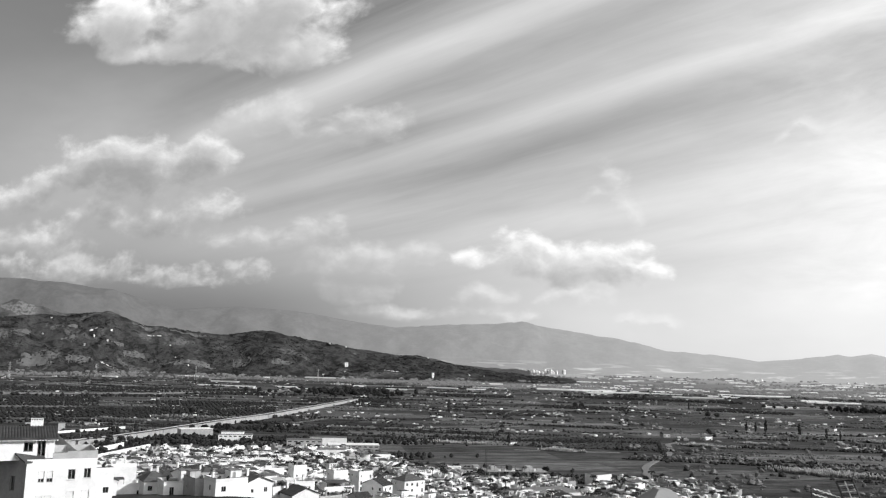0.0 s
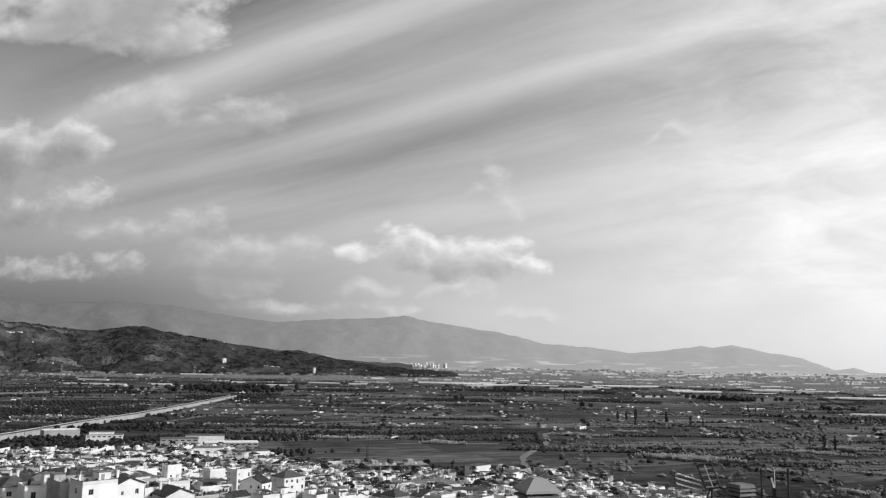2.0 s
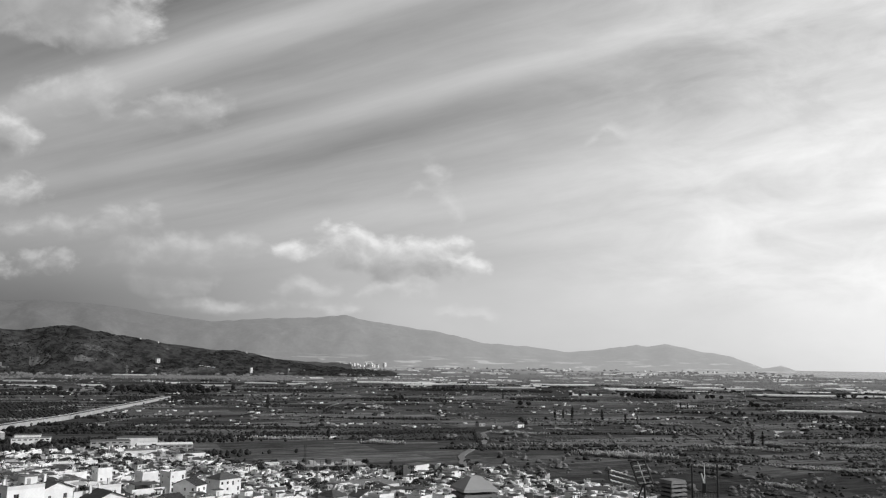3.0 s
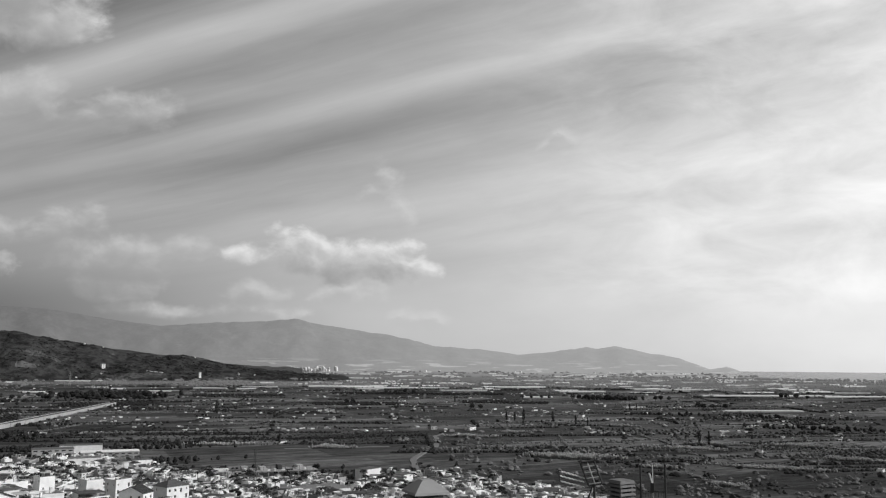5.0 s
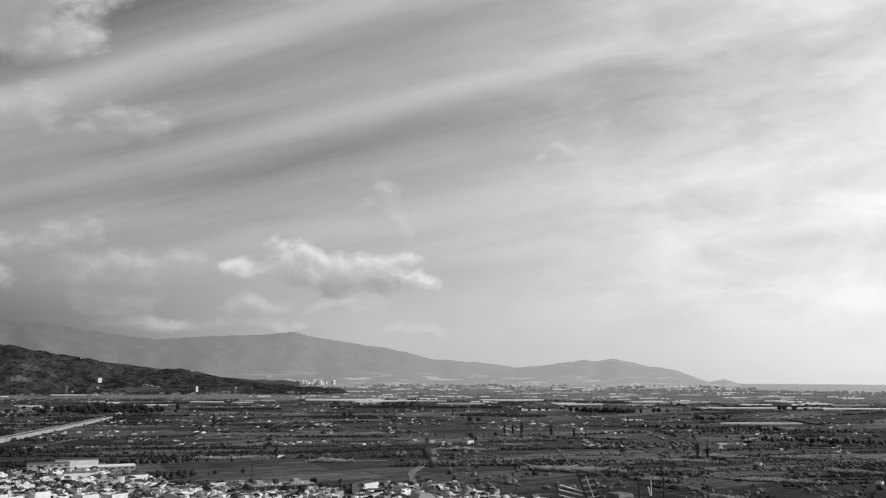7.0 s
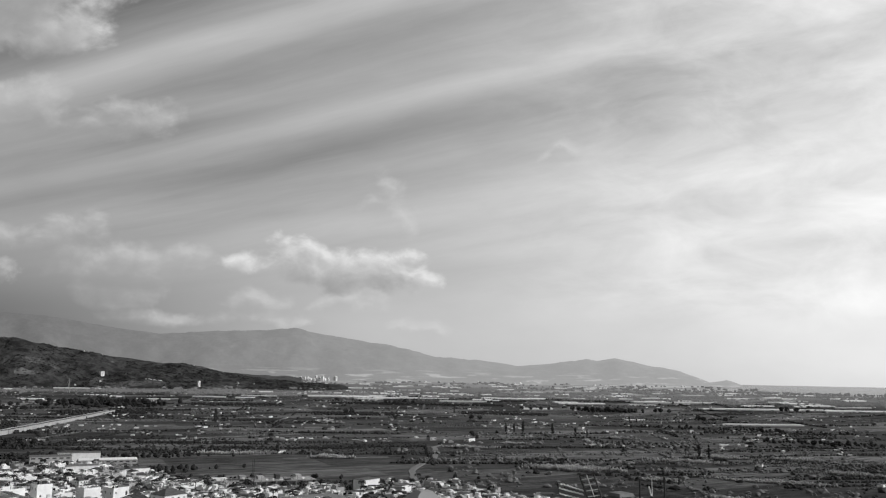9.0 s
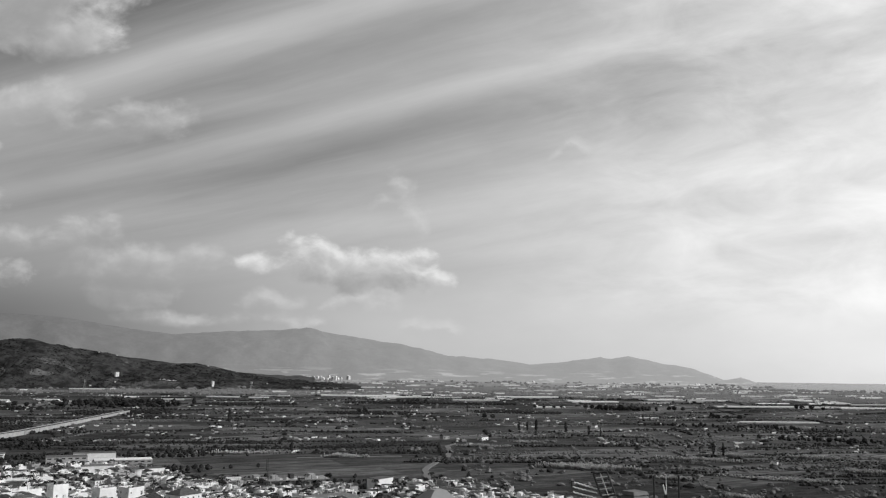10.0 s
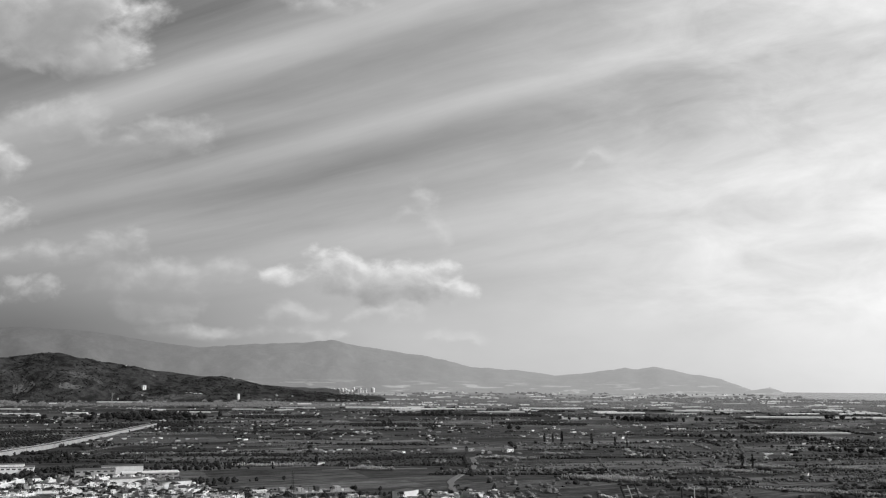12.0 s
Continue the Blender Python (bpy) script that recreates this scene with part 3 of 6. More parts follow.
def tree_meshes(kind, seed):
    rnd = random.Random(seed)
    trunk, crown = Shape(), Shape()
    if kind == "round":
        h = rnd.uniform(2.0, 2.8)
        trunk.tube((0, 0, -0.3), (0.1, 0, h), 0.28, 0.18)
        for i in range(5):
            w = 1.26 * i + rnd.uniform(-0.3, 0.3)
            tip = (1.6 * math.cos(w), 1.6 * math.sin(w), h + rnd.uniform(1.2, 2.2))
            trunk.tube((0.1, 0, h - 0.2), tip, 0.12, 0.05, 5)
        for i in range(60):
            w, r, z = rnd.uniform(0, 6.28), 2.7 * math.sqrt(rnd.random()), rnd.uniform(-1.6, 2.0)
            k = math.sqrt(max(0.05, 1 - (z / 2.4) ** 2))
            crown.blob((r * k * math.cos(w), r * k * math.sin(w), h + 2.2 + z), rnd.uniform(0.45, 0.9), rnd.uniform(0.35, 0.7), rnd)
    elif kind == "tall":
        h = 1.5
        trunk.tube((0, 0, -0.3), (0, 0, 9), 0.22, 0.06)
        for i in range(6):
            w = rnd.uniform(0, 6.28)
            trunk.tube((0, 0, 1.5 + i), (0.9 * math.cos(w), 0.9 * math.sin(w), 3 + i), 0.07, 0.03, 5)
        for i in range(50):
            z = rnd.uniform(0, 8.5)
            r = 1.25 * math.sin(math.pi * min(1, (z + 1.2) / 10.2)) * math.sqrt(rnd.random())
            w = rnd.uniform(0, 6.28)
            crown.blob((r * math.cos(w), r * math.sin(w), h + z), rnd.uniform(0.3, 0.6), rnd.uniform(0.5, 0.9), rnd)
    else:
        h, lean = rnd.uniform(6.5, 9.0), rnd.uniform(-0.5, 0.5)
        trunk.tube((0, 0, -0.3), (lean * 0.4, 0, h * 0.5), 0.24, 0.19).tube((lean * 0.4, 0, h * 0.5), (lean, 0, h), 0.19, 0.2)
        for i in range(26):
            w, up = 2.4 * i, rnd.uniform(-0.5, 1.0)
            prev = Vector((lean, 0, h))
            for k in range(1, 5):
                s = k / 4
                nxt = Vector((lean + 2.3 * s * math.cos(w), 2.3 * s * math.sin(w), h + up * 1.6 * s - (1.6 + up) * 0.75 * s * s + 0.25))
                side = Vector((-math.sin(w), math.cos(w), 0)) * 0.34 * (1.1 - s * 0.8)
                sag = Vector((0, 0, -0.22))
                crown.face((prev - side + sag, nxt - side * 0.8 + sag, nxt, prev))
                crown.face((prev, nxt, nxt + side * 0.8 + sag, prev + side + sag))
                prev = nxt
        for i in range(6):
            crown.blob((lean + 0.25 * math.cos(i), 0.25 * math.sin(i), h), 0.35, 0.4, rnd)
    return trunk, crown


TREES = {}


def tree(kind, seed, place, size, label, group, leaf=None):
    """Trunk and crown; trees of a kind share their meshes."""
    leaf = leaf or LEAF
    key = (kind, seed % 3, leaf.name)
    if key not in TREES:
        a, b = tree_meshes(kind, seed % 3 + len(kind))
        TREES[key] = (a.mesh("trunk", BARK), b.mesh("crown", leaf))
    name = "palm_tree" if kind == "palm" else "tree"
    root = thing(name, pose(place.x, place.y, ground_z(place.x, place.y) + place.z, 0, 0, seed * 47 % 360) @ Matrix.Scale(size, 4), label, name.split("_")[0], group)
    part("trunk", TREES[key][0], BARK, root)
    part("crown", TREES[key][1], leaf, root)
    return root


ORCHARDS = ((-30, -19, 860, 1010, 2.0), (-19, -11, 900, 1180, 2.0), (-30, -22, 1050, 1250, 2.0), (-29, -12, 1450, 1640, 2.2), (-4, 15, 655, 770, 0.75), (7, 13, 1240, 1330, 2.0),
            (-1, 5, 1560, 1680, 2.2), (17, 23, 1330, 1420, 2.0), (26, 33, 780, 840, 1.1), (33, 41, 1000, 1080, 1.2), (8, 20, 1700, 1800, 2.4), (-9, -3, 1250, 1340, 2.0), (36, 45, 660, 700, 1.1))


def plain_trees():
    rnd = random.Random(11)
    # lone trees and rows that stand out
    for b, d, n, gap, size, kind in ((0.5, 1010, 1, 0, 1.7, "tall"), (20.8, 905, 3, 9, 1.3, "tall"), (23.0, 880, 1, 0, 1.2, "tall"), (25.3, 860, 2, 10, 1.1, "tall"),
                                     (4.6, 640, 1, 0, 1.2, "tall"), (26.0, 1500, 7, 12, 1.5, "round"), (-6.0, 1500, 6, 14, 2.0, "round"), (-4.0, 1380, 5, 12, 1.7, "round"),
                                     (-23, 1150, 2, 12, 1.6, "round"), (30.5, 1500, 3, 12, 1.5, "round"), (28.7, 1180, 2, 12, 1.1, "tall"), (33.5, 1250, 4, 14, 1.4, "round"),
                                     (22.3, 1500, 4, 16, 1.4, "round"), (38.5, 1700, 4, 14, 1.6, "round"), (-12, 1450, 5, 15, 1.5, "round"), (13, 1700, 4, 18, 1.5, "round"),
                                     (-17, 900, 3, 14, 1.2, "round"), (-21.5, 610, 4, 9, 1.0, "round"), (-14.5, 700, 5, 11, 1.1, "round"), (-10.5, 720, 3, 11, 1.1, "round"),
                                     (33.0, 690, 2, 6, 1.2, "tall"), (-27, 640, 3, 8, 1.0, "round"), (18.2, 1120, 2, 10, 1.3, "round"), (9.5, 1240, 2, 10, 1.4, "round")):
        p = at(b, d)
        side = Vector((math.cos(radians(b)), -math.sin(radians(b)), 0))
        for i in range(n):
            q = p + side * 1.5 * gap * (i - n / 2) * rnd.uniform(0.8, 1.2) + Vector((0, rnd.uniform(-6, 6), 0))
            tree(kind, rnd.randrange(30), q, 1.45 * size * rnd.uniform(0.8, 1.2),
                 "tall slim dark tree among the fields" if kind == "tall" else "broad dark leafy tree among the fields", "trees on the plain")
    # hedges and orchards, too many to count
    hedge, pale = Shape(), Shape()
    for i in range(520):
        b, d = rnd.uniform(-33, 48), 520 * (5.6 ** (rnd.random() ** 1.1))
        if d < 640 and b < 12:
            continue
        p = at(b, d)
        tilt = radians(rnd.choice((-12, -9, -4, 4, 74)) + rnd.uniform(-4, 4))
        run, size = rnd.uniform(30, 260), rnd.uniform(0.7, 1.7) * (1 + d / 3500)
        step = size * 0.8
        for k in range(int(run / step)):
            if rnd.random() < 0.82:
                q = p + Vector((math.cos(tilt), math.sin(tilt), 0)) * step * k + Vector((rnd.uniform(-1, 1), rnd.uniform(-1, 1), 0)) * size
                if d > 2300 or q.length > 2850:
                    continue
                s = size * rnd.choice((0.5, 0.6, 0.7, 0.8, 1.0, 1.4)) * rnd.uniform(0.8, 1.2)
                (pale if i % 5 < 2 else hedge).blob((q.x, q.y, ground_z(q.x, q.y) + s * 0.5), s, s * rnd.uniform(0.6, 1.1), rnd)
    # loose bushes and rough growth, thickest round the ditches of the near plain
    for i in range(11000):
        b, d = rnd.uniform(-33, 48), 400 * (5.8 ** (rnd.random() ** 1.25))
        thick = noise.noise((b / 2.6, d / 70.0, 9.0)) + (0.22 if b > 14 and d < 900 else 0.0)
        p = at(b, d)
        if thick < 0.12 or (d < 640 and b < 13) or (d < 470 and b < 25) or p.length > 2800 or (13.2 < b < 16.2 and d < 740):
            continue
        s = rnd.choice((0.6, 0.8, 1.0, 1.3, 1.9)) * rnd.uniform(0.8, 1.4) * (1 + d / 2600)
        (pale if noise.noise((b / 1.5, d / 60.0, 4.0)) > (-0.12 if b > 14 else 0.22) else hedge).blob((p.x, p.y, ground_z(p.x, p.y) + s * 0.4), s * rnd.uniform(0.9, 1.8), s * rnd.uniform(0.6, 1.1), rnd)
    # orchards: close rows of low dark trees over whole parcels (bearings, sight distances)
    orchard = Shape()
    for b0, b1, s0, s1, size in ORCHARDS:
        for row in range(int((reach(s1) - reach(s0)) / 9)):
            s = float(np.interp(reach(s0) + 9 * row, TRUE, SIGHT))
            for k in range(int(radians(b1 - b0) * reach(s) / 8)):
                if rnd.random() < 0.86:
                    p = at(b0 + math.degrees(8 * (k + rnd.uniform(-0.3, 0.3)) / reach(s)), s + rnd.uniform(-2, 2))
                    r = size * rnd.uniform(0.7, 1.3)
                    orchard.blob((p.x, p.y, ground_z(p.x, p.y) + r * 0.5), r * 1.5, r, rnd)
    tagged(new("orchard", orchard.mesh("orchard", LEAF)), "dark close-planted orchard rows on the plain", "orchard", kind="stuff")
    copse, distant = Shape(), Shape()
    for i in range(9000):
        b, d = rnd.uniform(-30, 44), rnd.uniform(2300, 4000)
        if noise.noise((b / 2.5, d / 110.0, 5.0)) < 0.18 or d > along(COAST, b) - 60:
            continue
        p = at(b, d)
        s = rnd.uniform(2.0, 5.5)
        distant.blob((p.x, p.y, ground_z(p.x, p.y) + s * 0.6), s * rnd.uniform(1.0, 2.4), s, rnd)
    for b, d, wide, deep, size, n in ((-6.5, 1560, 90, 40, 7, 130), (27, 1560, 60, 20, 5, 60), (-22, 1280, 160, 14, 3.2, 120), (-13, 1400, 120, 14, 3.4, 90), (31, 2300, 200, 30, 5, 120),
                                      (37, 3100, 500, 30, 7, 220), (43, 3080, 300, 30, 7, 160), (34, 3420, 300, 30, 7, 160), (39, 3350, 250, 25, 7, 130), (41, 2700, 300, 40, 6, 120), (24, 2700, 260, 60, 6, 110), (16, 2500, 200, 30, 5, 90), (-25, 800, 60, 20, 2.6, 60),
                                      (-12.8, 735, 60, 16, 2.6, 60), (-19, 640, 40, 12, 2.4, 60), (36, 1080, 130, 20, 3, 90), (40, 900, 110, 20, 3, 90), (-3, 2450, 260, 40, 5, 130), (6, 2300, 240, 24, 5, 120),
                                      (-1.5, 645, 40, 12, 2.4, 40), (-20, 655, 70, 14, 2.2, 110), (-17, 705, 70, 14, 2.2, 90), (-13, 800, 60, 12, 2.2, 60), (-23, 600, 60, 14, 2.2, 80), (-10.5, 880, 60, 12, 2.4, 60), (-26, 590, 60, 14, 2.0, 60), (-24, 560, 30, 18, 2.6, 50), (-16, 610, 60, 16, 2.4, 120), (-12, 592, 60, 10, 2.2, 110), (-10, 640, 70, 14, 2.4, 100), (-6, 625, 60, 12, 2.4, 70), (-3, 540, 40, 10, 2.2, 50), (-18, 575, 50, 12, 2.2, 80), (0, 490, 60, 8, 2.0, 60), (10, 470, 60, 8, 2.0, 60), (-6, 1620, 90, 30, 6, 70), (10, 2650, 300, 40, 6, 120), (-18, 2500, 500, 60, 5, 220), (-30, 2500, 400, 60, 5, 160)):
        p = at(b, d)
        side, out = way(b + 90), way(b)
        for i in range(n * 2 if d > 2100 else n):
            q = p + side * rnd.gauss(0, wide * (1.1 if d > 2100 else 0.75)) + out * rnd.gauss(0, deep * 0.75)
            s = (0.6 if d > 2100 else 1.2) * size * rnd.uniform(0.45, 1.1)
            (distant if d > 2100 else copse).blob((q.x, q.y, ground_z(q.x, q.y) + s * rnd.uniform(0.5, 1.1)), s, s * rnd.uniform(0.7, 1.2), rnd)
    tagged(new("hedgerow", hedge.mesh("hedgerow", LEAF)), "dark hedges and bushes along field edges", "hedge", kind="stuff")
    tagged(new("scrub", pale.mesh("scrub", LEAF_PALE)), "grey-leaved bushes along ditches and field edges", "bushes", kind="stuff")
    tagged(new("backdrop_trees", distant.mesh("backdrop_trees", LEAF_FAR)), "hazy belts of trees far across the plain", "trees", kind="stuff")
    tagged(new("copse", copse.mesh("copse", LEAF)), "dark clumps of trees on the plain", "trees", kind="stuff")


plain_trees()


def reeds():
    rnd = random.Random(5)
    cane, stalk = Shape(), Shape()
    for b, d, wide, deep, tall, n in ((24.5, 560, 52, 16, 3.6, 900), (17.6, 705, 38, 7, 3.0, 330), (31.6, 640, 46, 11, 3.2, 450), (33.8, 690, 40, 9, 3.0, 300), (8.2, 610, 26, 7, 3.2, 260),
                                      (1.2, 640, 46, 6, 3.0, 260), (27.3, 860, 30, 7, 3.0, 160), (23.4, 900, 30, 6, 2.6, 140), (38.5, 700, 40, 9, 2.8, 240), (41.8, 610, 44, 9, 3.0, 260),
                                      (30.0, 520, 22, 7, 2.6, 180), (36.5, 545, 60, 12, 2.0, 380), (34.2, 452, 16, 7, 2.2, 150), (20.5, 760, 26, 5, 2.4, 130)):
        p = at(b, d)
        side, out = way(b + 94), way(b + 4)
        for i in range(n):
            e = max(-1.3, min(1.3, rnd.gauss(0, 0.55)))
            q = p + side * e * wide * 0.8 + out * rnd.uniform(-0.8, 0.8) * deep * max(0.25, 1.1 - abs(e) * 0.6)
            z, h = ground_z(q.x, q.y), 1.25 * tall * rnd.uniform(0.5, 1.2) * (1.0 + 0.5 * noise.noise((q.x / 9, q.y / 9, 1.0)))
            lean = Vector((rnd.uniform(-0.5, 0.5), rnd.uniform(-0.5, 0.5), 0))
            stalk.blob((q.x, q.y, z + h * 0.3), 0.9, h * 0.35, rnd)
            top = q + lean
            cane.blob((top.x, top.y, z + h * 0.82), 0.7, h * 0.24, rnd)
    tagged(new("reed_plumes", cane.mesh("reed_plumes", REED)), "pale sunlit plumes of tall cane", "reeds", kind="stuff")
    tagged(new("reed_stalks", stalk.mesh("reed_stalks", LEAF_PALE)), "dense grey stalks of tall cane", "reeds", kind="stuff")


reeds()


def farm_meshes(seed):
    rnd = random.Random(seed)
    w, dep, h = rnd.uniform(7, 13), rnd.uniform(5, 8), rnd.uniform(2.6, 3.9)
    wall, roof = Shape(), Shape()
    wall.box(-w / 2, -dep / 2, -0.6, w / 2, dep / 2, h)
    if seed % 3:
        o = 0.35
        low = [(-w / 2 - o, -dep / 2 - o, h), (w / 2 + o, -dep / 2 - o, h), (w / 2 + o, dep / 2 + o, h), (-w / 2 - o, dep / 2 + o, h)]
        ridge_z = h + dep * 0.26
        roof.hull(low, [(-w / 2 - o, -0.05, ridge_z), (w / 2 + o, -0.05, ridge_z), (w / 2 + o, 0.05, ridge_z), (-w / 2 - o, 0.05, ridge_z)])
    else:
        for x0, y0, x1, y1 in ((-w / 2, -dep / 2, w / 2, -dep / 2 + 0.25), (-w / 2, dep / 2 - 0.25, w / 2, dep / 2), (-w / 2, -dep / 2 + 0.25, -w / 2 + 0.25, dep / 2 - 0.25), (w / 2 - 0.25, -dep / 2 + 0.25, w / 2, dep / 2 - 0.25)):
            roof.box(x0, y0, h, x1, y1, h + 0.7)
    win = Shape().box(-0.55, -0.06, -0.6, 0.55, 0.0, 0.6)
    door = Shape().box(-0.6, -0.06, 0, 0.6, 0.0, 2.1)
    spots = [(x, 1.6) for x in (-w * 0.3, w * 0.32)] + ([(x, 4.1) for x in (-w * 0.3, 0, w * 0.32)] if h > 4.9 else [])
    return wall.mesh("wall", DULL if seed in (1, 4) else WHITE), roof.mesh("roof", TILE if seed % 3 else DECK), win.mesh("window", DARK), door.mesh("door", WOODWORK), spots, dep


def farms():
    rnd = random.Random(23)
    kinds = [farm_meshes(i) for i in range(6)]

    def farm(b, d, k, size=1.0, turn=None):
        wall, roof, win, door, spots, dep = kinds[k % 6]
        p = at(b, d)
        root = thing("farmhouse", pose(p.x, p.y, ground_z(p.x, p.y), 0, 0, rnd.uniform(15, 50) if turn is None else turn) @ Matrix.Scale(size * 1.05, 4),
                     "small white farmhouse with %s among fields" % ("a dark tiled roof" if k % 3 else "a flat roof"), "house", "farmhouses on the plain")
        part("wall", wall, WHITE, root)
        part("roof", roof, TILE, root)
        part("door", door, WOODWORK, root, place=pose(0, -dep / 2, 0))
        for x, z in spots:
            part("window", win, DARK, root, place=pose(x, -dep / 2, z))

    for b, d, k, s in ((25.0, 1010, 0, 1.1), (29.55, 955, 3, 0.9), (36.2, 640, 0, 0.9), (14.9, 790, 1, 1.3), (17.5, 785, 0, 1.2), (4.8, 655, 2, 0.8),
                       (43, 560, 0, 0.7), (16.6, 735, 2, 0.6)):
        farm(b, d, k, s)
    for cb, cd, n, wide in ((1, 1350, 10, 3.2), (-3, 1150, 9, 3), (6, 1100, 10, 3), (11, 1250, 8, 2.5), (20, 1180, 9, 3), (26, 1320, 8, 2.5), (32, 1250, 6, 2), (-15, 1500, 6, 3), (-20, 1150, 6, 4),
                            (15, 1450, 8, 3), (30, 1050, 6, 3), (-25, 1500, 6, 3), (38, 1450, 5, 3), (-9, 1750, 8, 4), (3, 1800, 10, 4), (22, 1700, 9, 5), (10, 1900, 8, 4), (34, 1900, 6, 4), (0, 950, 6, 3),
                            (-7, 1020, 5, 2), (36, 950, 5, 3), (41, 1150, 4, 2)):
        for i in range(n):
            farm(cb + rnd.gauss(0, wide / 2), cd * rnd.uniform(0.93, 1.08), rnd.randrange(6), rnd.uniform(0.45, 0.85))
    # sheds and plastic-covered heaps, too many to count
    shed = Shape()
    for i in range(4200):
        b, s = rnd.uniform(-31, 46), 760 * 3.2 ** rnd.random()
        if noise.noise((b / 2.2, s / 90.0, 2.0)) < 0.16:
            continue
        p = at(b, s)
        z, w, dp, h, a = ground_z(p.x, p.y), rnd.uniform(1.5, 8) * (2.0 if i % 17 == 0 else 1.0), rnd.uniform(1.5, 4), rnd.uniform(0.5, 2.0), rnd.uniform(-0.3, 0.9)
        ring = [(p.x + math.cos(a) * x - math.sin(a) * y, p.y + math.sin(a) * x + math.cos(a) * y) for x, y in ((0, 0), (w, 0), (w, dp), (0, dp))]
        shed.hull([(*q, z - 0.5) for q in ring], [(*q, z + h + (0.5 if k > 1 else 0)) for k, q in enumerate(ring)], rnd.choice((0, 1, 1, 1, 2)))
    tagged(new("sheds", shed.mesh("sheds", WHITE, DULL, PLASTIC)), "scattered low pale sheds and covered heaps among fields", "sheds", kind="stuff")
    # far town at the foot of the range
    for i in range(66):
        w, h = rnd.uniform(5, 8.5), rnd.uniform(9, 22) if i % 3 else rnd.uniform(5, 11)
        p = at(rnd.uniform(4.6, 8.4) if i < 40 else rnd.uniform(1.6, 4.4) if i < 50 else rnd.uniform(9, 33), rnd.uniform(3900, 4030))
        if i >= 40:
            w, h = rnd.uniform(4, 9), rnd.uniform(3, 7)
        root = thing("apartment_block", pose(p.x, p.y, ground_z(p.x, p.y), 0, 0, rnd.uniform(20, 50)), "distant pale apartment block at the mountain foot", "building", "blocks of the far town")
        part("wall", Shape().box(-w / 2, -6, -2, w / 2, 6, h), DULL if i % 3 == 1 else WHITE, root)
        part("roof_hut", Shape().box(-2, -2, h, 3, 2, h + 2.6), WHITE, root)
        for k in range(int(h / 6) if i < 30 else 0):
            part("balcony", Shape().box(-w * 0.35, -6.9, 3 + 6 * k, w * 0.35, -6, 4 + 6 * k), WOODWORK, root)
    # low plastic greenhouses
    def greenhouse(b, d, run, wide, turn):
        run, wide, p = run * grow(d), wide * grow(d), at(b, d)
        root = thing("greenhouse", pose(p.x, p.y, ground_z(p.x, p.y) + 0.05, 0, 0, turn), "long low white plastic greenhouse on the plain", "greenhouse", "greenhouses on the plain")
        s = Shape()
        n = max(1, int(wide / 9))
        for i in range(n):
            y = -wide / 2 + 9 * i
            prof = ((y, -0.8), (y + 8.8, -0.8), (y + 8.8, 2.4), (y + 6.6, 3.5), (y + 2.2, 3.5), (y, 2.4))
            s.face([(-run / 2, *q) for q in prof][::-1])
            s.face([(run / 2, *q) for q in prof])
            for q0, q1 in zip(prof, prof[1:] + prof[:1]):
                s.face([(-run / 2, *q0), (run / 2, *q0), (run / 2, *q1), (-run / 2, *q1)][::-1])
        part("film_roof", s, PLASTIC, root)
        part("door", Shape().box(run / 2, -1.5, 0, run / 2 + 0.1, 1.5, 2.2), WOODWORK, root)

    for b, d, run, wide, turn in ((-14.5, 1800, 120, 14, -4), (-10.5, 1820, 40, 16, -4), (-8.0, 2750, 130, 30, -4), (-3.5, 1850, 70, 22, 0), (36.5, 1230, 110, 14, -12), (38.0, 1900, 330, 34, -12),
                                  (42, 1950, 160, 30, -10), (35, 1850, 160, 30, -10), (29, 1950, 60, 20, -8), (25, 1980, 110, 26, -8), (22, 1600, 60, 18, -6), (9.0, 2250, 200, 40, -6),
                                  (12.5, 2150, 120, 30, -6), (17, 1950, 110, 22, -6), (31, 2250, 220, 40, -10), (20.5, 2300, 180, 36, -8), (28.5, 1250, 30, 9, -8)):
        greenhouse(b, d, run, wide, turn)
    for i in range(150):
        near = i % 3 == 0
        b = rnd.uniform(5, 42) if i < 140 else rnd.uniform(-24, 4)
        shore = along(COAST, b) - 250 if b > 30 else 3950
        greenhouse(b, rnd.uniform(2000, 2700) if near or i >= 140 else rnd.uniform(2700, min(3950, shore)), rnd.uniform(18, 90), rnd.choice((9, 18, 27)), rnd.uniform(-16, 2))


farms()


PLOTS = ((-26.1, -0.53, 1.0, 6, 0), (-23.7, -0.28, 0.8, 5, 0), (-19.7, 1.67, 1.0, 3, 0), (-19.3, 1.28, 0.6, 1, 1), (-19.8, 1.85, 0.7, 1, 1), (-17.1, 1.47, 1.2, 2, 0),
         (-22.0, -0.70, 0.6, 1, 1), (-24.3, 1.65, 0.5, 1, 0), (-23.0, 1.53, 0.4, 1, 1), (-13.6, -0.39, 0.6, 4, 0), (-20.4, -0.04, 0.8, 2, 0), (-21.5, 0.69, 0.4, 1, 0),
         (-16.8, -0.41, 1.6, 2, 0), (-28.2, 0.9, 0.5, 3, 0), (-11.0, -0.2, 0.8, 2, 0), (-27.0, 1.3, 0.6, 2, 0), (-24.4, 0.9, 0.5, 1, 0), (-3.5, -0.6, 0.5, 1, 1))


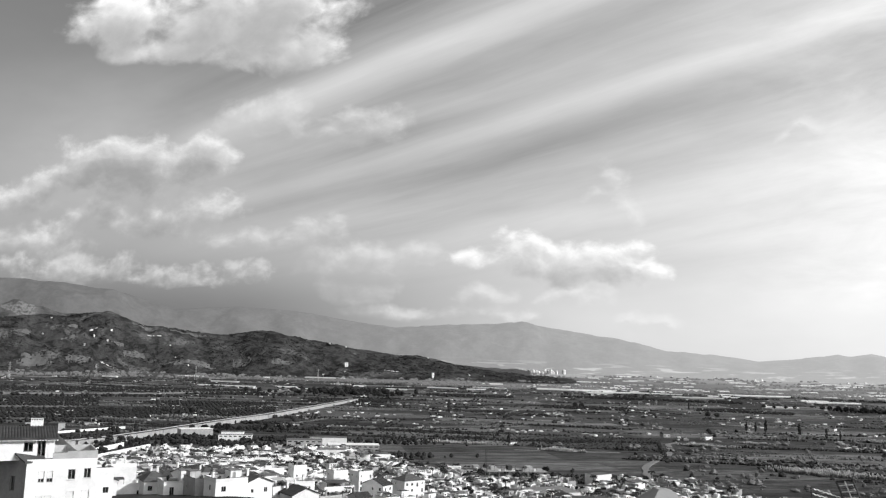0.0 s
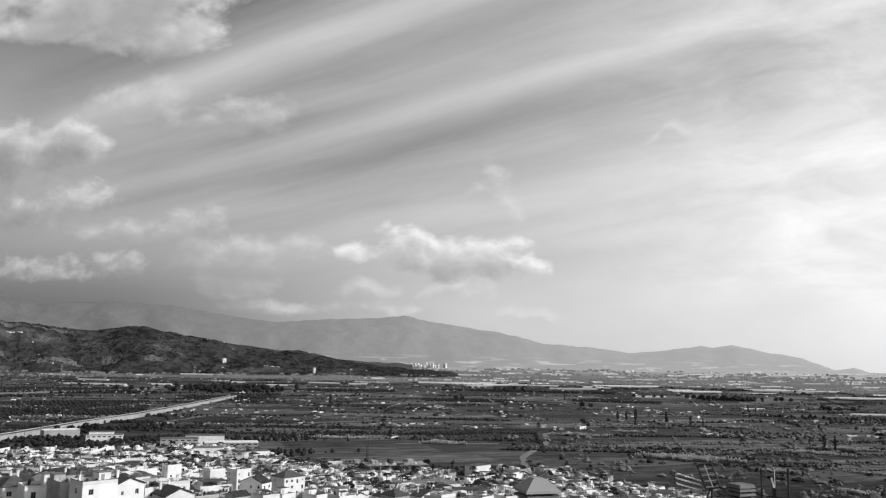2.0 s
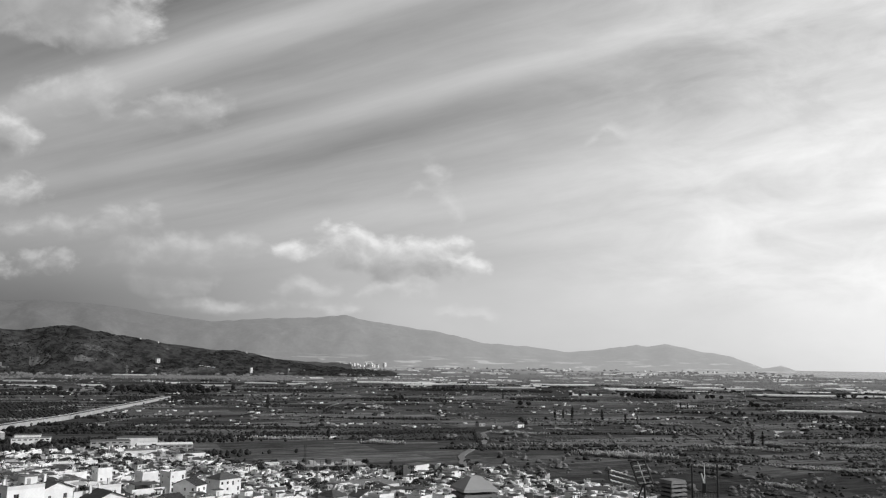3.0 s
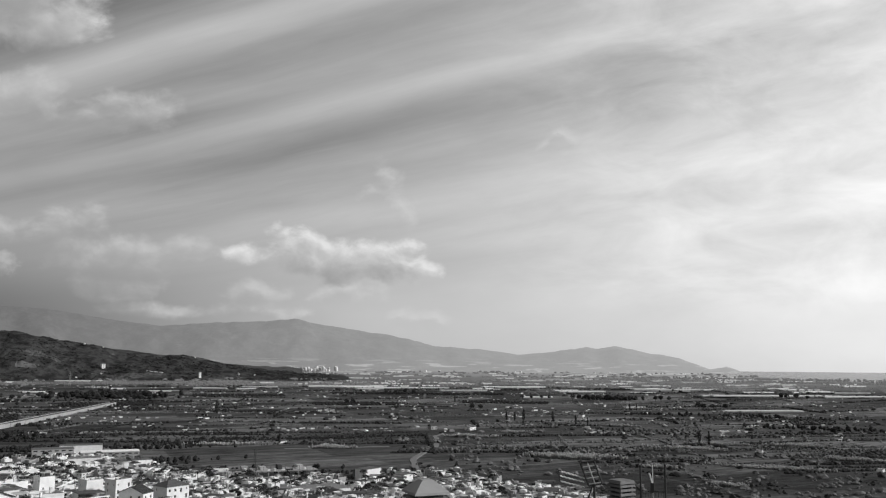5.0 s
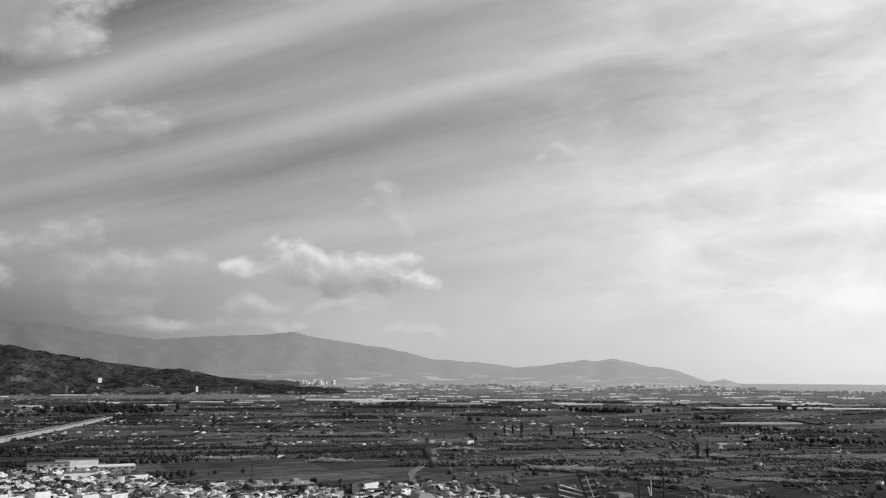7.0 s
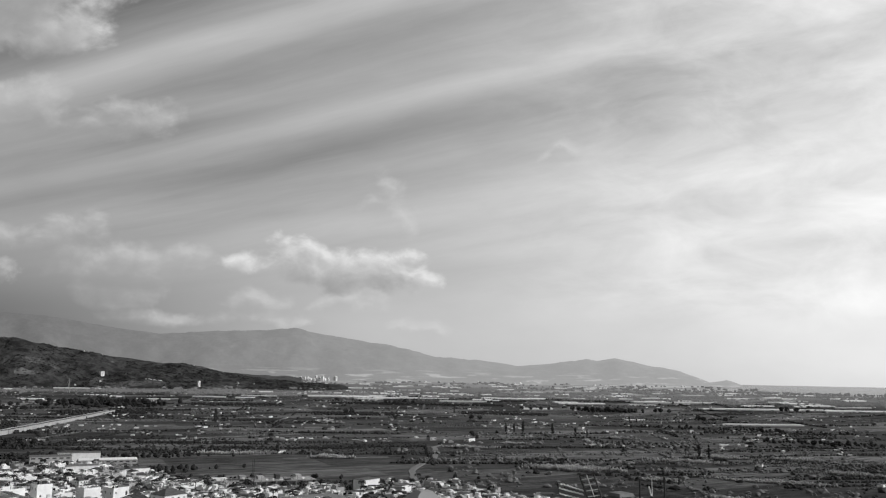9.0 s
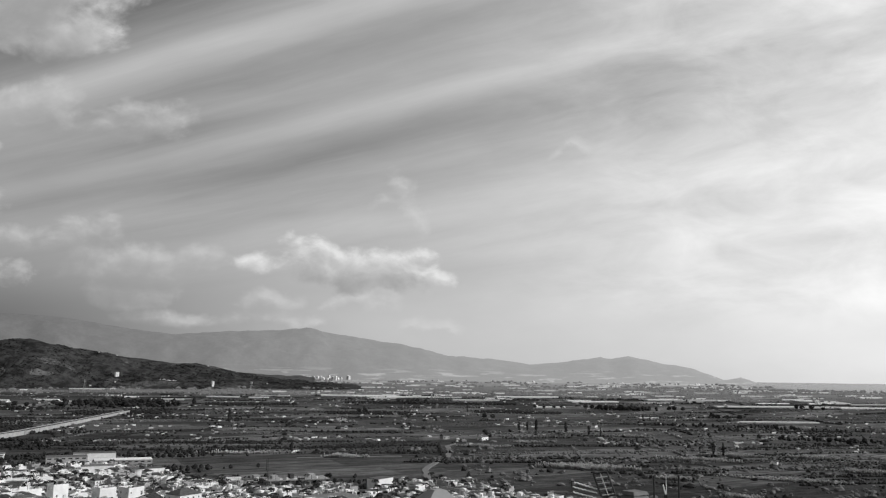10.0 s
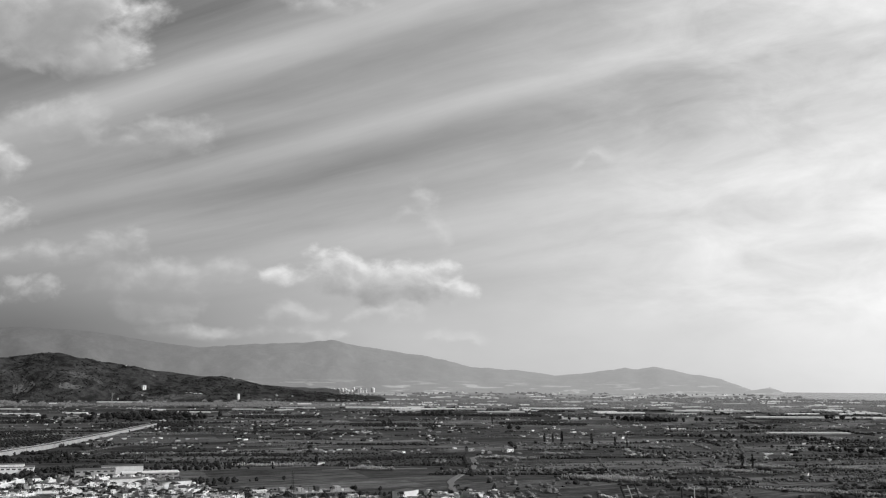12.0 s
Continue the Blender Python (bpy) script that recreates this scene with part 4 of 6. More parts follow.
def hill_houses():
    """White cottages and terraces' walls scattered over the scrub hill."""
    rnd = random.Random(3)
    height = ridge(HILL_CREST, 3300, 2790, 3900, 0.10, 240, 2.0, 0.26)
    for i in range(26):
        b, s = rnd.uniform(-31, 3) if i < 18 else rnd.uniform(-29, -18), rnd.uniform(2830, 3270)
        p = at(b, s)
        z = lifted(height(b, s, p), s)
        w, h = rnd.uniform(3.0, 6), rnd.uniform(1.6, 2.6)
        root = thing("hill_cottage", pose(p.x, p.y, z, 0, 0, rnd.uniform(10, 60)), "small white cottage on the scrub hillside", "house", "cottages on the hill")
        part("wall", Shape().box(-w / 2, -4, -6, w / 2, 4, h), DULL if i % 2 else WHITE, root)
        part("roof", Shape().hull([(-w / 2 - 0.4, -4.4, h), (w / 2 + 0.4, -4.4, h), (w / 2 + 0.4, 4.4, h), (-w / 2 - 0.4, 4.4, h)],
                                  [(-w / 2 - 0.4, -0.1, h + 1.6), (w / 2 + 0.4, -0.1, h + 1.6), (w / 2 + 0.4, 0.1, h + 1.6), (-w / 2 - 0.4, 0.1, h + 1.6)]), DULL, root)
        part("door", Shape().box(-0.6, -4.08, 0, 0.6, -4.0, 2.1), DARK, root)
    for b, s, w, h in ((-6.65, 2990, 13, 15), (-0.68, 2900, 8, 20)):
        p = at(b, s)
        root = thing("white_tower", pose(p.x, p.y, lifted(height(b, s, p), s), 0, 0, 30), "white tower-like building at the hill's foot", "tower")
        part("wall", Shape().box(-w / 2, -w / 2, -6, w / 2, w / 2, h), WHITE, root)
        part("roof", Shape().box(-w / 2 - 0.5, -w / 2 - 0.5, h, w / 2 + 0.5, w / 2 + 0.5, h + 0.6), DULL, root)
        for k in range(3):
            part("window", Shape().box(-1, -w / 2 - 0.08, 2 + 4.5 * k, 1, -w / 2, 4 + 4.5 * k), DARK, root)
    # cleared and terraced plots, draped over the slope: bearing, height angle, half width, rows, paleness
    plots = Shape()
    for b0, e0, hw, rows, kind in PLOTS:
        s0 = min((k for k in range(2800, 3300, 4)), key=lambda k: abs(math.degrees(math.atan2(lifted(height(b0, k, at(b0, k)), k) - EYE_Z, reach(k))) - e0))
        for r in range(rows):
            s1, lean = s0 + (r - rows / 2) * 13, rnd.uniform(-4, 4)
            deep = 14.5 if kind == 0 else 5.0
            cells = spread_list(b0 - hw * rnd.uniform(0.7, 1.1), b0 + hw * rnd.uniform(0.7, 1.1), max(6, int(hw * 26)))
            for c0, c1 in zip(cells, cells[1:]):
                edge = max(abs((c0 + c1) / 2 - b0) / hw, abs(r + 0.5 - rows / 2) / (rows / 2 + 0.5))
                if rnd.random() < (1.5 - edge if kind == 0 else 0.7):
                    quad = []
                    for c, far in ((c0, 0), (c1, 0), (c1, 1), (c0, 1)):
                        k = s1 + far * deep + lean * (c - b0)
                        p = at(c, k)
                        quad.append((p.x, p.y, lifted(height(c, k, p), k) + 1.4))
                    plots.face(quad, kind)
    tagged(new("cleared_plots", plots.mesh("cleared_plots", PLOT, PLASTIC)), "pale cleared plots and terraces on the hillside", "fields", kind="stuff")
    crop = Shape()
    for i in range(9000):
        b, s = rnd.uniform(-33, 8), rnd.uniform(2800, 3340)
        p = at(b, s)
        r = rnd.uniform(1.4, 4.0)
        if noise.noise((p.x / 150, p.y / 150, 7.0)) > -0.1:
            crop.blob((p.x, p.y, lifted(height(b, s, p), s) + r * 0.3), r * 1.3, r * rnd.uniform(0.25, 0.5), rnd)
    tagged(new("hill_scrub", crop.mesh("hill_scrub", HILL)), "dark trees and scrub over the hillside", "scrub", kind="stuff")


hill_houses()


# ---- the white town ----
PANES, DOORS = {}, {}


def pane_mesh(w, h):
    """A window leaf: painted frame with a middle bar round dark glass, as frame and glass meshes."""
    key = (round(w, 2), round(h, 2))
    if key not in PANES:
        fr = Shape()
        for x0, z0, x1, z1 in ((0, 0, w, 0.08), (0, h - 0.08, w, h), (0, 0.08, 0.08, h - 0.08), (w - 0.08, 0.08, w, h - 0.08), (w / 2 - 0.04, 0.08, w / 2 + 0.04, h - 0.08)):
            fr.box(x0, 0, z0, x1, 0.06, z1)
        PANES[key] = (fr.mesh("window", WOODWORK), Shape().box(0.04, 0.03, 0.04, w - 0.04, 0.05, h - 0.04).mesh("pane", DARK))
    return PANES[key]


def wall_face(s, p0, run, wide, low, high, holes, depth=0.2):
    """An upright wall face from p0 along run, with openings (x, z, w, h) that have reveals."""
    run = Vector(run)
    inward = Vector((-run.y, run.x, 0)) * depth
    P = lambda x, z, k=0: Vector((p0[0], p0[1], 0)) + run * x + Vector((0, 0, z)) + inward * k
    xs = sorted({0.0, wide, *(h[0] for h in holes), *(h[0] + h[2] for h in holes)})
    zs = sorted({low, high, *(h[1] for h in holes), *(h[1] + h[3] for h in holes)})
    for x0, x1 in zip(xs, xs[1:]):
        for z0, z1 in zip(zs, zs[1:]):
            mx, mz = (x0 + x1) / 2, (z0 + z1) / 2
            if not any(h[0] < mx < h[0] + h[2] and h[1] < mz < h[1] + h[3] for h in holes):
                s.face((P(x0, z0), P(x1, z0), P(x1, z1), P(x0, z1)))
    for x, z, w, h in holes:
        a, b, c, d = (x, z), (x + w, z), (x + w, z + h), (x, z + h)
        for q, r in ((a, b), (b, c), (c, d), (d, a)):
            s.face((P(*q), P(*q, 1), P(*r, 1), P(*r)))


def roof_clutter(root, x0, y0, x1, y1, h, rnd):
    """What stands fixed on a roof terrace: awning, tank, partition, shrub tub, aerial."""
    z = h - 0.2
    if rnd.random() < 0.45:
        a, c, up = rnd.uniform(x0 + 0.5, x0 + 1.5), y0 + rnd.uniform(0.5, 1.5), rnd.uniform(2.0, 2.4)
        aw = part("awning", Shape().hull([(a, c, z + up), (a + 3.4, c, z + up), (a + 3.4, c + 2.6, z + up + 0.3), (a, c + 2.6, z + up + 0.3)],
                                         [(a, c, z + up + 0.08), (a + 3.4, c, z + up + 0.08), (a + 3.4, c + 2.6, z + up + 0.38), (a, c + 2.6, z + up + 0.38)]), TILE if rnd.random() < 0.6 else DULL, root)
        for px in (a + 0.1, a + 3.2):
            part("post", Shape().tube((px, c + 0.1, z), (px, c + 0.1, z + up), 0.06, 0.06, 5), BLACK, aw)
    if rnd.random() < 0.6:
        k = rnd.uniform(-0.25, 0.25) * (x1 - x0)
        part("partition", Shape().box(k, y0 + 0.25, z, k + 0.18, y1 - 0.25, z + rnd.uniform(1.2, 2.0)), DULL if rnd.random() < 0.4 else WHITE, root)
    if rnd.random() < 0.35:
        tx, ty = rnd.uniform(x0 + 1, x1 - 1), rnd.uniform(0, y1 - 1)
        part("water_tank", Shape().tube((tx, ty, z), (tx, ty, z + 1.2), 0.5, 0.5, 10).tube((tx, ty, z + 1.2), (tx, ty, z + 1.3), 0.5, 0.2, 10), DULL, root)
    for i in range(rnd.randrange(0, 4)):
        tx, ty = rnd.uniform(x0 + 0.7, x1 - 0.7), rnd.uniform(y0 + 0.6, y1 - 0.7)
        tub = part("plant_tub", Shape().tube((tx, ty, z), (tx, ty, z + 0.4), 0.22, 0.3, 7), TILE, root)
        part("shrub", Shape().blob((tx, ty, z + 0.8), 0.5, 0.5, rnd).blob((tx + 0.2, ty, z + 1.1), 0.35, 0.4, rnd), LEAF, tub)
    if rnd.random() < 0.5:
        tx, ty = rnd.uniform(x0 + 0.6, x1 - 0.6), rnd.uniform(0, y1 - 0.6)
        ae = part("aerial", Shape().tube((tx, ty, z), (tx, ty, z + 3.4), 0.035, 0.03, 5), BLACK, root)
        part("crossbars", Shape().tube((tx - 0.5, ty, z + 3.2), (tx + 0.5, ty, z + 3.2), 0.025, 0.025, 4).tube((tx - 0.35, ty, z + 2.9), (tx + 0.35, ty, z + 2.9), 0.025, 0.025, 4), BLACK, ae)


def house(b, d, w, dep, h=6.0, top=None, turn=35.0, roof="flat", hut=True, wall=None, seed=0, label="", rows=None, group="houses of the town", gaps=True, name="house"):
    """A rendered town house: walls with real openings on the two seen sides, windows, roof or terrace, hut and chimney."""
    rnd = random.Random(seed * 7 + 3)
    wall = wall or WHITE
    p = at(b, d)
    gz = ground_z(p.x, p.y)
    if top is not None:
        h = EYE_Z + p.length * math.tan(radians(top)) - gz
        w, dep = w * grow(d), dep * grow(d)
    if not label:
        label = {"flat": "white rendered town house with a flat roof terrace", "gable": "white town house under a dark clay-tiled gable roof",
                 "hip": "white town house under a dark hipped tile roof"}[roof]
    root = thing(name, pose(p.x, p.y, gz, 0, 0, turn), label, "house", group)
    x0, x1, y0, y1 = -w / 2, w / 2, -dep / 2, dep / 2
    front, side = [], []
    if gaps:
        for k in range(max(1, min(4, int((h + 0.4) / 2.9)))):
            z = h - 2.15 - 2.9 * k - (0 if roof == "flat" else 0.1)
            if z < -1.5:
                break
            n = max(1, int(w / 2.9))
            for i in range(n):
                if rnd.random() < 0.8:
                    ww, hh = rnd.choice(((0.9, 1.2), (1.2, 1.3), (1.1, 2.0), (0.7, 0.9)))
                    front.append((w * (i + 0.5) / n - ww / 2, z - (hh - 1.2), ww, hh))
            n = max(1, int(dep / 3.6))
            for i in range(n):
                if rnd.random() < 0.55:
                    ww, hh = rnd.choice(((0.9, 1.2), (0.7, 0.9), (1.1, 1.3)))
                    side.append((dep * (i + 0.5) / n - ww / 2, z, ww, hh))
    s = Shape()
    rise = 0.0 if roof == "flat" else dep * 0.22
    wall_face(s, (x0, y0), (1, 0, 0), w, -6, h, front)
    wall_face(s, (x0, y1), (0, -1, 0), dep, -6, h, side)
    s.face(((x1, y0, -6), (x1, y1, -6), (x1, y1, h), (x1, y0, h)))
    s.face(((x1, y1, -6), (x0, y1, -6), (x0, y1, h), (x1, y1, h)))
    if roof == "gable":
        s.face(((x0, y1, h), (x0, y0, h), (x0, 0, h + rise)))
        s.face(((x1, y0, h), (x1, y1, h), (x1, 0, h + rise)))
    part("wall", s, wall, root)
    for holes, spot in ((front, lambda q: pose(x0 + q[0], y0 + 0.14, q[1])), (side, lambda q: pose(x0 + 0.14, y1 - q[0], q[1], 0, 0, -90))):
        for q in holes:
            fr, gl = pane_mesh(q[2], q[3])
            win = part("window", fr, WOODWORK, root, place=spot(q))
            if d < 300:
                part("pane", gl, DARK, win)
            else:
                win.data = PANES.setdefault((q[2], q[3], "far"), joined_window(q[2], q[3]))
    if roof == "flat":
        part("roof_deck", Shape().box(x0 + 0.2, y0 + 0.2, h - 0.35, x1 - 0.2, y1 - 0.2, h - 0.2), DECK, root)
        ph = rnd.choice((0.5, 0.9, 1.0))
        pr = Shape()
        for a in ((x0, y0, x1, y0 + 0.2), (x0, y1 - 0.2, x1, y1), (x0, y0 + 0.2, x0 + 0.2, y1 - 0.2), (x1 - 0.2, y0 + 0.2, x1, y1 - 0.2)):
            pr.box(a[0], a[1], h - 0.002, a[2], a[3], h + ph)
        part("parapet", pr, wall, root)
        if rnd.random() < 0.5:
            cp = Shape()
            for a in ((x0 - 0.05, y0 - 0.05, x1 + 0.05, y0 + 0.25), (x0 - 0.05, y0 + 0.25, x0 + 0.25, y1 + 0.05)):
                cp.box(a[0], a[1], h + ph, a[2], a[3], h + ph + 0.06)
            part("coping", cp, DECK if rnd.random() < 0.6 else TILE, root)
        if hut:
            hw, hd, hh = rnd.uniform(2.2, min(4.5, w * 0.6)), rnd.uniform(2.2, min(4.0, dep * 0.5)), rnd.uniform(2.1, 2.7)
            hx, hy = rnd.choice((x0 + 0.25, x1 - hw - 0.25)), rnd.uniform(-0.5, y1 - hd - 0.25)
            hs = Shape()
            wall_face(hs, (hx, hy), (1, 0, 0), hw, h - 0.2, h + hh, [(0.5, h - 0.19, 0.85, 2.0)])
            wall_face(hs, (hx, hy + hd), (0, -1, 0), hd, h - 0.2, h + hh, [])
            hs.face(((hx + hw, hy, h - 0.2), (hx + hw, hy + hd, h - 0.2), (hx + hw, hy + hd, h + hh), (hx + hw, hy, h + hh)))
            hs.face(((hx + hw, hy + hd, h - 0.2), (hx, hy + hd, h - 0.2), (hx, hy + hd, h + hh), (hx + hw, hy + hd, h + hh)))
            body = part("roof_hut", hs, wall, root)
            part("hut_roof", Shape().box(hx - 0.15, hy - 0.15, h + hh, hx + hw + 0.15, hy + hd + 0.15, h + hh + 0.15), TILE if rnd.random() < 0.3 else DECK, body)
            part("hut_door", Shape().box(hx + 0.5, hy + 0.12, h - 0.19, hx + 1.35, hy + 0.17, h + 1.81), WOODWORK, body)
    else:
        o, r = 0.4, h + rise
        rf = Shape()
        if roof == "gable":
            rf.hull([(x0 - o, y0 - o, h - 0.05), (x1 + o, y0 - o, h - 0.05), (x1 + o, 0, r), (x0 - o, 0, r)], [(x0 - o, y0 - o, h + 0.15), (x1 + o, y0 - o, h + 0.15), (x1 + o, 0, r + 0.2), (x0 - o, 0, r + 0.2)])
            rf.hull([(x0 - o, 0, r), (x1 + o, 0, r), (x1 + o, y1 + o, h - 0.05), (x0 - o, y1 + o, h - 0.05)], [(x0 - o, 0, r + 0.2), (x1 + o, 0, r + 0.2), (x1 + o, y1 + o, h + 0.15), (x0 - o, y1 + o, h + 0.15)])
        else:
            k = min(w, dep) * 0.42
            rf.box(x0 - o, y0 - o, h, x1 + o, y1 + o, h + 0.15)
            rf.hull([(x0 - o, y0 - o, h + 0.15), (x1 + o, y0 - o, h + 0.15), (x1 + o, y1 + o, h + 0.15), (x0 - o, y1 + o, h + 0.15)],
                    [(x0 + k, -0.05, r + 0.3), (x1 - k, -0.05, r + 0.3), (x1 - k, 0.05, r + 0.3), (x0 + k, 0.05, r + 0.3)])
        part("tile_roof", rf, TILE, root, "dark clay tile roof")
        if d < 340:
            rib = Shape()
            n = int((w + 0.8) / 0.45)
            for i in range(n):
                x = x0 - o + (w + 0.8) * (i + 0.5) / n
                if roof == "gable":
                    rib.tube((x, y0 - o, h + 0.15), (x, 0, r + 0.2), 0.09, 0.09, 5)
            if roof == "gable":
                part("tile_ribbing", rib, TILE, root)
    if roof == "flat":
        roof_clutter(root, x0, y0, x1, y1, h, random.Random(seed * 13 + 1))
    if rnd.random() < 0.8:
        cx, cy, ch = rnd.uniform(x0 + 0.6, x1 - 0.6), rnd.uniform(0.3, y1 - 0.6), rnd.uniform(1.3, 2.4) + rise * 0.6
        ck = Shape().box(cx - 0.28, cy - 0.28, h - 0.25, cx + 0.28, cy + 0.28, h + ch)
        ck.box(cx - 0.38, cy - 0.38, h + ch, cx + 0.38, cy + 0.38, h + ch + 0.12)
        part("chimney", ck, wall, root)
    return root


def joined_window(w, h):
    s = Shape()
    for x0, z0, x1, z1 in ((0, 0, w, 0.08), (0, h - 0.08, w, h), (0, 0.08, 0.08, h - 0.08), (w - 0.08, 0.08, w, h - 0.08)):
        s.box(x0, 0, z0, x1, 0.06, z1, 0)
    s.box(0.06, 0.03, 0.06, w - 0.06, 0.05, h - 0.06, 1)
    return s.mesh("window", WOODWORK, DARK)


def corner_house():
    """The large white block on the near slope: plain front, penthouse with a tiled roof, shaded tiled wing."""
    d = 118.0
    p = at(-26.05, d)
    base = ground_z(p.x, p.y)
    root = thing("apartment_house", pose(p.x, p.y, base, 0, 0, 28), "large white house with a dark tiled penthouse roof", "house")
    h = EYE_Z + p.length * math.tan(radians(-6.5)) - base
    w, dep = 8.2, 8.0
    holes = [(1.4, h - 2.9, 0.7, 1.4), (2.4, h - 2.9, 0.7, 1.4), (4.85, h - 2.6, 0.85, 1.25), (6.7, h - 2.5, 0.85, 1.25),
             (1.3, h - 5.9, 0.75, 1.4), (2.35, h - 5.9, 0.75, 1.4), (4.8, h - 5.7, 0.9, 1.6), (6.6, h - 5.6, 0.9, 1.6)]
    s = Shape()
    wall_face(s, (0, 0), (1, 0, 0), w, -6, h, holes, 0.25)
    s.face(((w, 0, -6), (w, dep, -6), (w, dep, h), (w, 0, h)))
    s.face(((w, dep, -6), (0, dep, -6), (0, dep, h), (w, dep, h)))
    part("wall", s, WHITE, root)
    for i, q in enumerate(holes):
        fr, gl = pane_mesh(q[2], q[3])
        win = part("window", fr, WOODWORK, root, place=pose(q[0], 0.17, q[1]))
        part("pane", gl, DARK, win)
        if i in (0, 1, 4, 5, 6, 7):
            part("shutter", Shape().box(q[0] + 0.03, 0.1, q[1] + (0.03 if i > 3 else q[3] * 0.35), q[0] + q[2] - 0.03, 0.13, q[1] + q[3]), WHITE, win, "white roller shutter", pose(-q[0], -0.17, -q[1]))
    for q in holes[2:4]:
        part("sill", Shape().box(q[0] - 0.1, -0.12, q[1] - 0.08, q[0] + q[2] + 0.1, 0.05, q[1]), WHITE, root)
    part("roof_deck", Shape().box(0.2, 0.2, h - 0.3, w - 0.2, dep - 0.2, h - 0.1), DECK, root)
    pr = Shape().box(4.6, 0, h, w, 0.22, h + 0.95).box(w - 0.22, 0.22, h, w, dep, h + 0.95).box(0, dep - 0.22, h, w - 0.22, dep, h + 0.95)
    pr.box(2.9, 0, h, 4.6, 0.22, h + 0.75)
    part("parapet", pr, DULL, root, "grey rendered terrace parapet")
    # penthouse, set back
    ph, px0, px1, py0, py1 = h + 2.3, -5.0, 3.1, 1.8, 7.6
    hs = Shape()
    ph_holes = [(4.5, h + 0.75, 1.1, 1.2), (6.1, h + 0.1, 0.95, 2.0)]
    wall_face(hs, (px0, py0), (1, 0, 0), px1 - px0, h - 0.3, ph, ph_holes, 0.3)
    wall_face(hs, (px0, py1), (0, -1, 0), py1 - py0, h - 0.3, ph, [])
    hs.face(((px1, py0, h - 0.3), (px1, py1, h - 0.3), (px1, py1, ph + 0.6), (px1, py0, ph)))
    hs.face(((px1, py1, h - 0.3), (px0, py1, h - 0.3), (px0, py1, ph + 0.6), (px1, py1, ph + 0.6)))
    pent = part("penthouse", hs, WHITE, root)
    for q in ph_holes:
        fr, gl = pane_mesh(q[2], q[3])
        part("window", fr, WOODWORK, pent, place=pose(px0 + q[0], py0 + 0.2, q[1]))
    part("column", Shape().box(2.4, py0 - 0.05, h, 2.65, py0 + 0.15, ph), WHITE, pent)
    ro = Shape()
    ro.hull([(px0 - 0.5, py0 - 0.7, ph), (px1 + 0.4, py0 - 0.7, ph), (px1 + 0.4, py1 + 0.3, ph + 1.0), (px0 - 0.5, py1 + 0.3, ph + 1.0)],
            [(px0 - 0.5, py0 - 0.7, ph + 0.18), (px1 + 0.4, py0 - 0.7, ph + 0.18), (px1 + 0.4, py1 + 0.3, ph + 1.2), (px0 - 0.5, py1 + 0.3, ph + 1.2)])
    for i in range(26):
        x = px0 - 0.35 + i * (px1 - px0 + 0.6) / 25
        ro.tube((x, py0 - 0.75, ph + 0.2), (x, py1 + 0.3, ph + 1.22), 0.1, 0.1, 5)
    part("tile_roof", ro, TILE, root, "dark clay tile roof")
    ev = Shape()
    for i in range(26):
        x = px0 - 0.35 + i * (px1 - px0 + 0.6) / 25
        ev.box(x - 0.09, py0 - 0.72, ph - 0.14, x + 0.09, py0 - 0.3, ph - 0.004)
    part("eaves", ev, WHITE, root)
    # wing whose shade is painted by a grey wall, its tiled roof falling towards the front corner
    wx = -7.0
    ws = Shape()
    wall_face(ws, (wx, 0.1), (1, 0, 0), -wx, -6, h - 0.35, [(3.2, h - 4.2, 1.2, 1.9), (3.2, h - 7.6, 1.2, 1.9)], 0.25)
    ws.face(((wx, 0.1, h - 0.35), (0, 0.1, h - 0.35), (wx, 0.1, h + 2.2)))
    ws.face(((wx, dep, -6), (wx, 0.1, -6), (wx, 0.1, h + 2.2), (wx, dep, h + 2.2)))
    ws.face(((0, dep, -6), (wx, dep, -6), (wx, dep, h + 2.2), (0, dep, h - 0.35)))
    wing = part("side_wing", ws, DULL, root, "rendered wing, its shade put into a grey wall colour", pose(0, 0, 0, 0, 0, -62))
    for z in (h - 4.2, h - 7.6):
        fr, gl = pane_mesh(1.2, 1.9)
        part("window", fr, WOODWORK, wing, place=pose(wx + 3.2, 0.28, z))
    wr = Shape()
    wr.hull([(wx, -0.4, h + 2.2), (0.3, -0.4, h - 0.45), (0.3, 2.6, h - 0.45), (wx, 2.6, h + 2.2)], [(wx, -0.4, h + 2.4), (0.3, -0.4, h - 0.25), (0.3, 2.6, h - 0.25), (wx, 2.6, h + 2.4)])
    part("wing_roof", wr, TILE, root, "dark clay tile roof", pose(0, 0, 0, 0, 0, -62))
    return root


corner_house()


